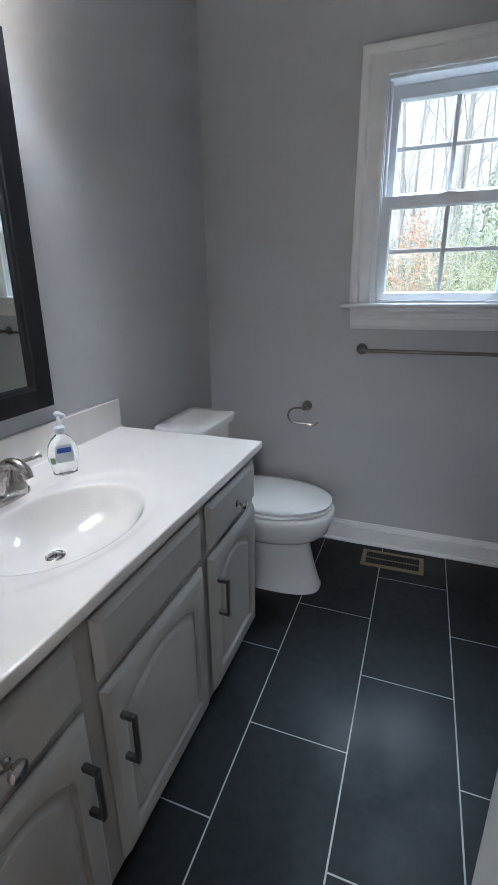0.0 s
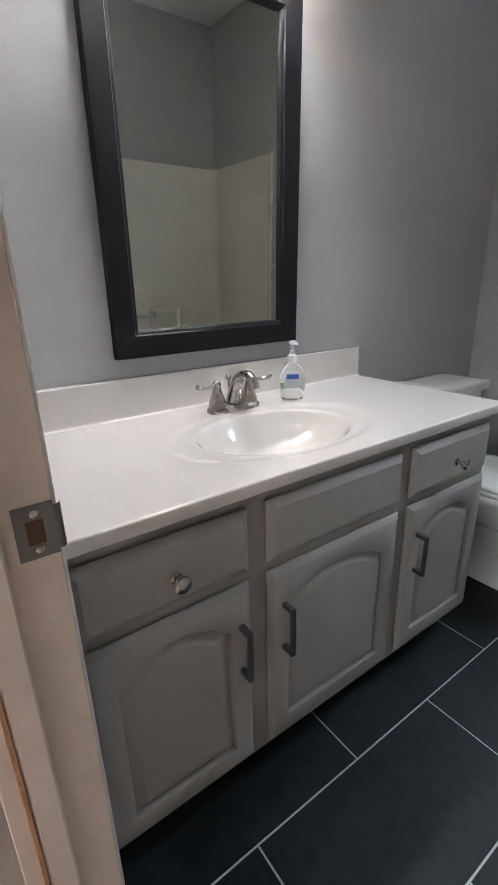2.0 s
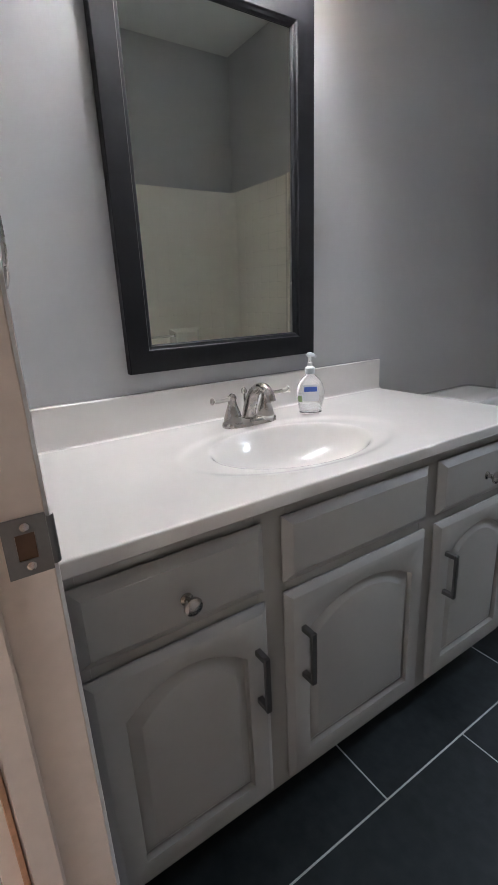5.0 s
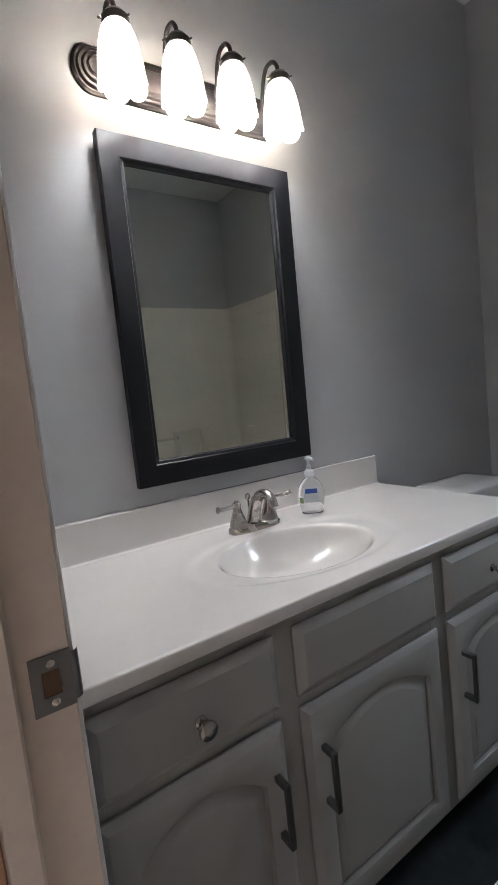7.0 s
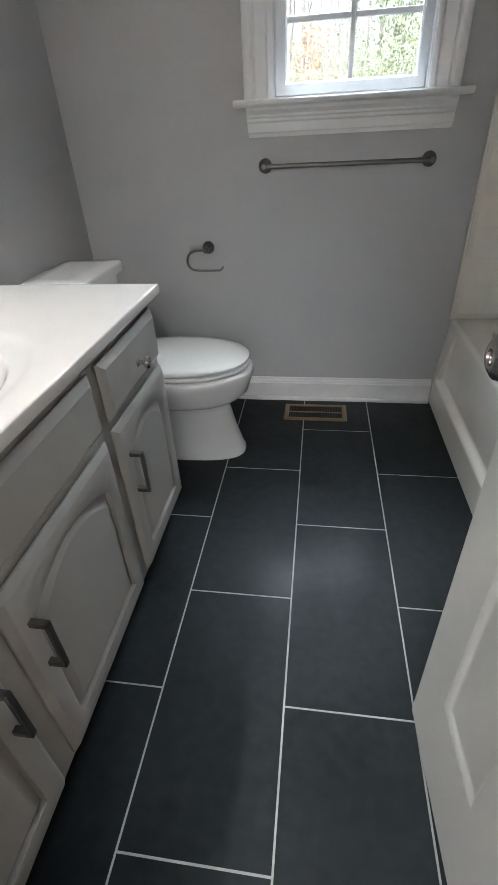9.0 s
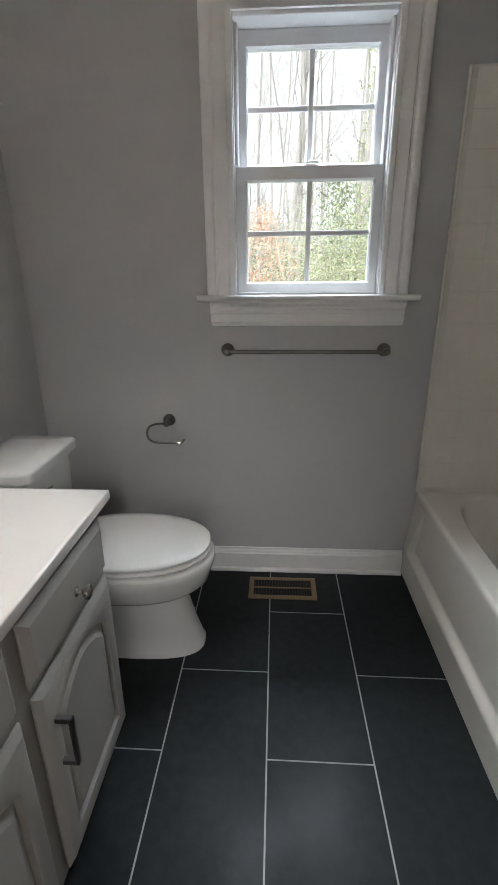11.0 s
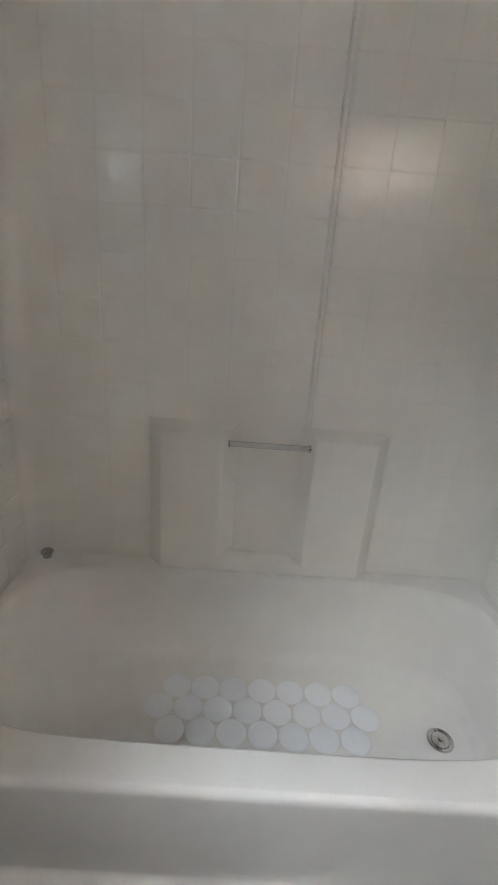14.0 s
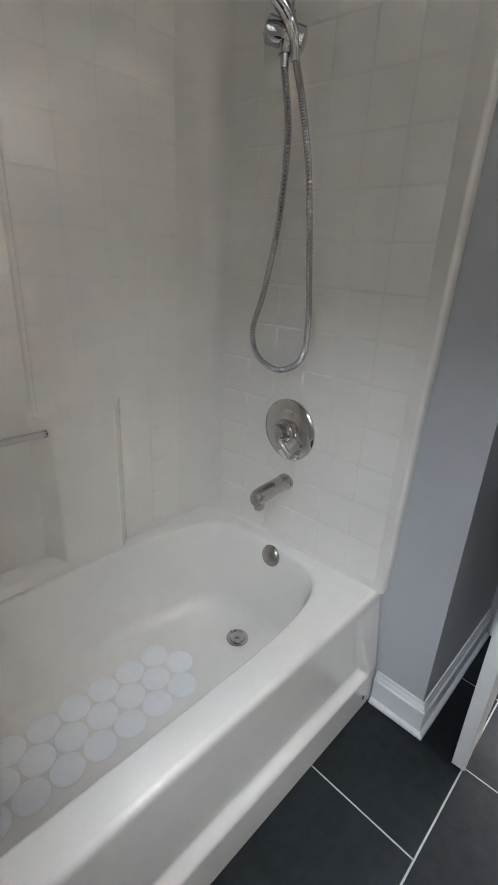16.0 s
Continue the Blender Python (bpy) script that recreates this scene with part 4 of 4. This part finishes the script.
# shower fittings on the end wall
valve = thing("shower_valve", "polished chrome round shower valve with lever", "shower valve", 1.966, S_IN - 0.0125, 0.825)
bm = bmesh.new()
lathe(bm, [(0.096, 0.0), (0.096, 0.004), (0.090, 0.010), (0.064, 0.015), (0.046, 0.018), (0.030, 0.019)], Y_TO, 44)
part("escutcheon", bm, CHROME, valve)
bm = bmesh.new()
lathe(bm, [(0.037, 0.018), (0.035, 0.034), (0.028, 0.042), (0.027, 0.062), (0.022, 0.068), (0.003, 0.070)], Y_TO, 30)
hub = part("hub", bm, CHROME, valve)
bm = bmesh.new()
tube(bm, curve([(0, 0.054, -0.004), (-0.018, 0.058, -0.022), (-0.044, 0.056, -0.050), (-0.054, 0.055, -0.062)], 4), [0.010] * 4 + [0.008] * 4 + [0.007, 0.0075, 0.009, 0.009, 0.006], 12)
part("lever", bm, CHROME, hub)
spout = thing("tub_spout", "polished nickel tub spout on the end wall", "tub spout", 1.962, S_IN - 0.0125, 0.650)
bm = bmesh.new()
stack(bm, [[(0.026 * k * math.cos(a), y, z + 0.024 * k * math.sin(a) - (0.006 * (y > 0.1) if math.sin(a) < 0 else 0)) for a in (2 * math.pi * i / 24 for i in range(24))] for y, z, k in ((0, 0, 1.12), (0.008, 0, 1.12), (0.012, 0, 1.0), (0.06, -0.002, 0.98), (0.118, -0.006, 0.94), (0.138, -0.009, 0.88), (0.145, -0.012, 0.70), (0.147, -0.013, 0.4))])
part("body", bm, NICKEL, spout)
bm = bmesh.new()
lathe(bm, [(0.0165, -0.052), (0.0165, -0.026), (0.012, -0.020)], Matrix.Translation((0, 0.122, 0)), 20)
part("outlet", bm, NICKEL, spout)

shower = thing("hand_shower", "chrome hand shower with hose hanging from its arm", "shower head", 1.970, -1.360, 1.748)
bm = bmesh.new()
tube(bm, curve([(0.0, 0.004, 0.020), (0.0, -0.004, 0.085), (0.0, -0.014, 0.190), (0.0, -0.040, 0.270), (0.0, -0.095, 0.318), (0.0, -0.169, 0.330)], 6), 0.0105, 14)
part("shower_arm", bm, CHROME, shower)
bm = bmesh.new()
lathe(bm, [(0.030, 0.0), (0.030, 0.003), (0.022, 0.010), (0.0115, 0.014)], Matrix.Translation((0, -0.1695, 0.330)) @ Y_TO, 26)
part("arm_flange", bm, CHROME, shower)
bm = bmesh.new()
lathe(bm, [(0.014, -0.040), (0.025, -0.036), (0.026, -0.006), (0.023, 0.0), (0.023, 0.010), (0.026, 0.016), (0.026, 0.044), (0.016, 0.050)], Matrix.Rotation(radians(72), 4, "Y") @ Matrix.Rotation(radians(-35), 4, "X"), 26)
tube(bm, [(0, 0.004, 0.040), (0, 0.004, -0.034)], 0.017, 18)
tube(bm, [(0.0, 0.004, -0.028), (0.0, 0.004, -0.058)], [0.0115, 0.009], 14)
part("bracket", bm, CHROME, shower)
bm = bmesh.new()
tube(bm, curve([(-0.026, 0.000, -0.050), (-0.024, 0.006, -0.010), (-0.018, 0.026, 0.024), (-0.010, 0.066, 0.048), (-0.004, 0.104, 0.058)], 6), [0.010] * 6 + [0.013] * 6 + [0.0145] * 6 + [0.013] * 6 + [0.012], 16)
handle = part("handle", bm, CHROME, shower)
tilt = Matrix.Translation((0.002, 0.158, 0.064)) @ Matrix.Rotation(radians(-4), 4, "X") @ Matrix.Rotation(radians(10), 4, "Y")
bm = bmesh.new()
lathe(bm, [(0.054, -0.012), (0.062, -0.012), (0.0665, -0.008), (0.0665, -0.003), (0.060, 0.004), (0.040, 0.010), (0.016, 0.014), (0.002, 0.015)], tilt, 40)
head = part("head", bm, CHROME, handle)
bm = bmesh.new()
lathe(bm, [(0.002, -0.0125), (0.0525, -0.0125), (0.0525, -0.010), (0.002, -0.010)], tilt, 36)
part("spray_face", bm, PEWTER, handle, "grey spray face")
for rr, n in ((0.010, 5), (0.022, 11), (0.034, 16), (0.046, 22)):
    for i in range(n):
        a = 2 * math.pi * i / n + rr * 40
        bm = bmesh.new()
        lathe(bm, [(0.0032, -0.012), (0.0026, -0.017), (0.001, -0.0172)], tilt @ Matrix.Translation((rr * math.cos(a), rr * math.sin(a), 0)), 6)
        part("nozzle", bm, RUBBER, handle)
hose_path = curve([(0.0, 0.004, -0.055), (-0.002, -0.020, -0.18), (0.032, -0.045, -0.36), (0.084, -0.062, -0.53), (0.124, -0.067, -0.64), (0.094, -0.067, -0.712), (0.012, -0.067, -0.734), (-0.062, -0.067, -0.692), (-0.080, -0.060, -0.60), (-0.074, -0.050, -0.45), (-0.060, -0.034, -0.25), (-0.042, -0.014, -0.12), (-0.028, 0.000, -0.050)], 40)
bm = bmesh.new()
tube(bm, hose_path, [0.0088 if i % 2 else 0.0074 for i in range(len(hose_path))], 10)
part("hose", bm, HOSEMETAL, shower, "ribbed metal shower hose", angle=25)

# ---- entrance door, open against the partition ----
door = thing("door_1", "white moulded panel door, standing open into the bathroom", "door", 1.318, -2.110, 0.014, kind="structure")
door.matrix_basis = pose(1.318, -2.110, 0.014, 0, 0, 92.9)
LW, LH = 0.612, 2.012
# along +x of the leaf: from the hinge to the latch; y: thickness
bm = boxes((0, LW, -0.0085, 0.0085, 0, LH))
stiles = [(0, 0.105), (LW - 0.105, LW), (LW / 2 - 0.045, LW / 2 + 0.045)]
rails_z = [(0, 0.235), (0.80, 0.955), (1.58, 1.70), (LH - 0.12, LH)]
for s in (-1, 1):
    for a, b in stiles[:2]:
        box(bm, a, b, s * 0.0085, s * 0.0175, 0, LH)
    for a, b in rails_z:
        box(bm, 0.105, LW - 0.105, s * 0.0085, s * 0.0175, a, b)
    for (_, z0), (z1, _) in zip(rails_z, rails_z[1:]):
        box(bm, *stiles[2], s * 0.0085, s * 0.0175, z0, z1)
        for x0, x1 in ((0.105, LW / 2 - 0.045), (LW / 2 + 0.045, LW - 0.105)):
            loops = []
            for d, y in ((-0.002, 0.0172), (0.0, 0.0172), (0.004, 0.0160), (0.010, 0.0110), (0.014, 0.0092), (0.018, 0.0092), (0.044, 0.0150), (0.047, 0.0156)):
                loops.append([(x, s * y, z) for x, z in ((x0 + d, z0 + d), (x1 - d, z0 + d), (x1 - d, z1 - d), (x0 + d, z1 - d))])
            stack(bm, loops, False, True)
part("leaf", bm, DOORPAINT, door, angle=30, recalc=True)
for s in (-1, 1):
    bm = bmesh.new()
    lathe(bm, [(0.032, 0.0), (0.032, 0.004), (0.027, 0.010), (0.014, 0.013), (0.012, 0.024), (0.013, 0.030), (0.021, 0.034), (0.027, 0.042), (0.028, 0.052), (0.025, 0.060), (0.016, 0.066), (0.010, 0.066), (0.009, 0.063), (0.002, 0.063)], Matrix.Translation((LW - 0.060, s * 0.0176, 0.908)) @ Matrix.Rotation(radians(-90 * s), 4, "X"), 32)
    part("door_knob", bm, NICKEL, door, "round satin nickel door knob")
part("latch_plate", boxes((LW, LW + 0.0015, -0.0125, 0.0125, 0.880, 0.936), bevel=0.0005), NICKEL, door)
part("latch_bolt", boxes((LW + 0.0015, LW + 0.010, -0.006, 0.006, 0.900, 0.916), bevel=0.001), NICKEL, door)
for z in (0.20, 1.0, 1.80):
    bm = bmesh.new()
    tube(bm, [(-0.006, 0.020, z - 0.045), (-0.006, 0.020, z + 0.045)], 0.006, 10)
    part("hinge", bm, NICKEL, door)

# ---- woodland outside the window ----
rng = random.Random(7)


def limb(bm, start, way, length, radius, depth, spread, droop=0.0, sides=6, wobble=0.13):
    p, pts, w = Vector(start), [Vector(start)], Vector(way).normalized()
    steps = 6
    for i in range(steps):
        w = (w + Vector((rng.uniform(-1, 1), rng.uniform(-1, 1), rng.uniform(-0.6, 0.6) - droop)) * wobble).normalized()
        p = p + w * length / steps
        pts.append(p.copy())
    tube(bm, pts, [radius * (1 - 0.85 * i / steps) for i in range(steps + 1)], sides)
    if depth:
        for i in range(2, steps + 1):
            for _ in range(2 if depth > 1 else 1):
                side = Vector((rng.uniform(-1, 1), rng.uniform(-1, 1), rng.uniform(0.1, 0.9) - 2 * droop)).normalized()
                limb(bm, pts[i], w * (1 - spread) + side * spread, length * rng.uniform(0.3, 0.5), radius * 0.32, depth - 1, spread, droop, 4)
    return pts


def leaves(bm, centre, size, count, leaf):
    for _ in range(count):
        v = Vector((rng.gauss(0, 1), rng.gauss(0, 1), rng.gauss(0, 0.8))) * size * 0.5
        q = Euler((rng.uniform(0, 6), rng.uniform(0, 6), rng.uniform(0, 6))).to_matrix()
        a, b = q @ Vector((leaf, 0, 0)), q @ Vector((0, leaf * 0.45, 0))
        c = Vector(centre) + v
        bm.faces.new([bm.verts.new(c - a), bm.verts.new(c + b), bm.verts.new(c + a), bm.verts.new(c - b)])


BARE = [(0.05, 14, 17, 0.075), (0.42, 14.6, 16, 0.060), (1.30, 14, 17, 0.085), (1.66, 14.3, 18, 0.095), (-1.4, 15, 17, 0.09), (-2.9, 18, 18, 0.11), (2.45, 19, 18, 0.055), (3.05, 22, 19, 0.06), (0.75, 21, 19, 0.05), (1.05, 26, 20, 0.06), (-0.35, 24, 20, 0.07), (4.9, 22, 20, 0.10), (-4.8, 22, 20, 0.12), (2.1, 30, 22, 0.09), (6.1, 30, 22, 0.12), (-2.0, 31, 22, 0.12), (0.5, 38, 24, 0.12), (4.0, 36, 24, 0.12), (7.5, 38, 24, 0.15)]
for x, y, h, r in BARE:
    tree = thing("bare_tree", "tall leafless grey-barked tree outdoors", "tree", x, y, -0.605, group="bare trees in the wood")
    bm = bmesh.new()
    pts = limb(bm, (0, 0, 0), (rng.uniform(-0.05, 0.05), rng.uniform(-0.03, 0.03), 1), h, r, 0, 0.5, 0, 8, 0.065)
    part("trunk", bm, BARK, tree, recalc=False)
    bm = bmesh.new()
    for i in range(24):
        k = rng.uniform(0.16, 0.95)
        j = min(int(k * 6), 5)
        base = pts[j].lerp(pts[j + 1], k * 6 - j)
        a = rng.uniform(0, 6.28)
        limb(bm, base, (math.cos(a), math.sin(a), rng.uniform(0.5, 1.9)), h * rng.uniform(0.08, 0.26), r * 0.34 * (1.1 - k), 2, 0.5, 0.03, 4, 0.2)
    part("branches", bm, BARK, tree, recalc=False, smooth=False)

# a thick trunk clad in ivy
tree = thing("ivy_tree", "thick grey tree trunk clad in green ivy", "tree", 3.55, 14, -0.605)
bm = bmesh.new()
pts = limb(bm, (0, 0, 0), (0.01, 0, 1), 17, 0.20, 0, 0.5, 0, 10, 0.04)
part("trunk", bm, BARK, tree, recalc=False)
bm = bmesh.new()
for i in range(26):
    k = rng.uniform(0.2, 0.95)
    j = min(int(k * 6), 5)
    a = rng.uniform(0, 6.28)
    limb(bm, pts[j].lerp(pts[j + 1], k * 6 - j), (math.cos(a), math.sin(a), rng.uniform(0.2, 1.0)), rng.uniform(1.6, 3.4), 0.032, 2, 0.55, 0.05, 4, 0.25)
part("branches", bm, BARK, tree, recalc=False, smooth=False)
bm = bmesh.new()
for i in range(150):
    k = rng.uniform(0.02, 0.62)
    j = min(int(k * 6), 5)
    a, rad = rng.uniform(0, 6.28), 0.16 + 0.35 * rng.random() ** 3
    c = pts[j].lerp(pts[j + 1], k * 6 - j) + Vector((rad * math.cos(a), rad * math.sin(a), 0))
    leaves(bm, c, 0.3, 14, 0.05)
part("ivy", bm, SHRUBLEAF, tree, "climbing green ivy leaves", recalc=False, smooth=False)

for x, y, h, w in ((2.75, 13.0, 4.7, 1.2), (4.6, 15.5, 6.2, 1.8), (1.9, 24, 5.4, 2.2), (-0.4, 27, 4.8, 2.4), (5.4, 20, 6.5, 2.2), (-3.8, 27, 5.0, 2.6), (1.0, 36, 5.8, 3.0), (6.4, 28, 7.0, 3.0), (-1.6, 40, 5.5, 3.2), (3.6, 42, 7.0, 3.2)):
    tree = thing("evergreen_tree", "dark green evergreen tree with a ragged crown", "tree", x, y, -0.605, group="evergreens in the wood")
    bm = bmesh.new()
    limb(bm, (0, 0, 0), (0, 0, 1), h, 0.07, 0, 0.3, 0, 7)
    part("trunk", bm, BARK, tree, recalc=False)
    bm = bmesh.new()
    for _ in range(85):
        k = rng.uniform(0.06, 1) ** 0.8
        a, rad = rng.uniform(0, 6.28), w * (1.06 - k) * rng.uniform(0.2, 1)
        leaves(bm, (rad * math.cos(a), rad * math.sin(a), h * k - 0.12 * rad), 0.6, 22, 0.06)
    part("crown", bm, NEEDLES, tree, recalc=False, smooth=False)

for x, y, h in ((0.70, 9.6, 3.4), (-0.5, 12.5, 3.4), (-2.2, 14.0, 3.2)):
    tree = thing("young_beech", "young beech holding dry copper-coloured leaves", "tree", x, y, -0.605, group="young beeches")
    bm = bmesh.new()
    limb(bm, (0, 0, 0), (0, 0, 1), h, 0.03, 2, 0.6, 0, 6)
    part("trunk", bm, BARK, tree, recalc=False, smooth=False)
    bm = bmesh.new()
    for _ in range(150):
        k = rng.uniform(0.15, 1)
        a, rad = rng.uniform(0, 6.28), 0.8 * math.sin(math.pi * min(1, k * 0.95)) * rng.uniform(0.1, 1)
        leaves(bm, (rad * math.cos(a), rad * math.sin(a), h * k), 0.24, 12, 0.042)
    part("crown", bm, BEECH, tree, recalc=False, smooth=False)

for x, y, h in ((2.05, 8.0, 3.4), (2.75, 8.8, 3.9), (1.65, 11.0, 3.6), (-0.9, 10.5, 2.8), (3.6, 9.6, 3.6), (0.3, 15.5, 3.9)):
    shrub = thing("drooping_shrub", "pale twiggy shrub with sparse green leaves", "shrub", x, y, -0.605, group="shrubs outside the window")
    bm = bmesh.new()
    for _ in range(13):
        a = rng.uniform(0, 6.28)
        limb(bm, (0.1 * math.cos(a), 0.1 * math.sin(a), 0), (0.45 * math.cos(a), 0.45 * math.sin(a), 1), h * rng.uniform(0.6, 1.0), 0.018, 2, 0.65, 0.34, 4, 0.2)
    part("stems", bm, TWIG, shrub, recalc=False, smooth=False)
    bm = bmesh.new()
    for _ in range(300):
        a, rad = rng.uniform(0, 6.28), rng.uniform(0.05, 1.15)
        leaves(bm, (rad * math.cos(a), rad * math.sin(a), h * rng.uniform(0.15, 0.98) * (1.1 - 0.35 * rad)), 0.4, 11, 0.03)
    part("foliage", bm, SHRUBLEAF, shrub, recalc=False, smooth=False)

under = bmesh.new()
for _ in range(3600):
    x, y = rng.uniform(-14, 18), rng.uniform(12, 55)
    leaves(under, (x, y, -0.4 + 1.9 * rng.random() ** 1.6), 0.7, 5, 0.16)
tagged(part("far_undergrowth", under, NEEDLES, recalc=False, smooth=False), "distant tangle of green woodland undergrowth", "undergrowth", kind="stuff")

# ---- floor: grout bed with large slate tiles ----
bed = boxes((0.0, 1.60, -2.236, 0.0, -0.03, -0.0012), (1.60, EAST, -2.236, 0.0, -0.03, -0.0012))
floor = structure("floor", bed, GROUT, "dark slate-look floor tiles with pale grout", "floor")
G = 0.0023


def tile(x0, x1, y0, y1):
    bm = bmesh.new()
    stack(bm, [[(x0 + d, y0 + d, z), (x1 - d, y0 + d, z), (x1 - d, y1 - d, z), (x0 + d, y1 - d, z)] for d, z in ((G, -0.0011), (G, -0.0005), (G + 0.0007, 0.0))], False, True)
    part("tile", bm, SLATE, floor, smooth=False)


EDGES = [0.0, 0.363, 0.668, 0.973, 1.277, 1.585]
STARTS = [-0.600, -0.282, -0.600, -0.294, -0.600]
for i, start in enumerate(STARTS):
    cuts = [-0.001] + [start - 0.6135 * k for k in range(5)]
    cuts = [c for c in cuts if c > -2.23] + [-2.234]
    for a, b in zip(cuts, cuts[1:]):
        if a - b > 0.01:
            tile(EDGES[i], EDGES[i + 1], b, a)
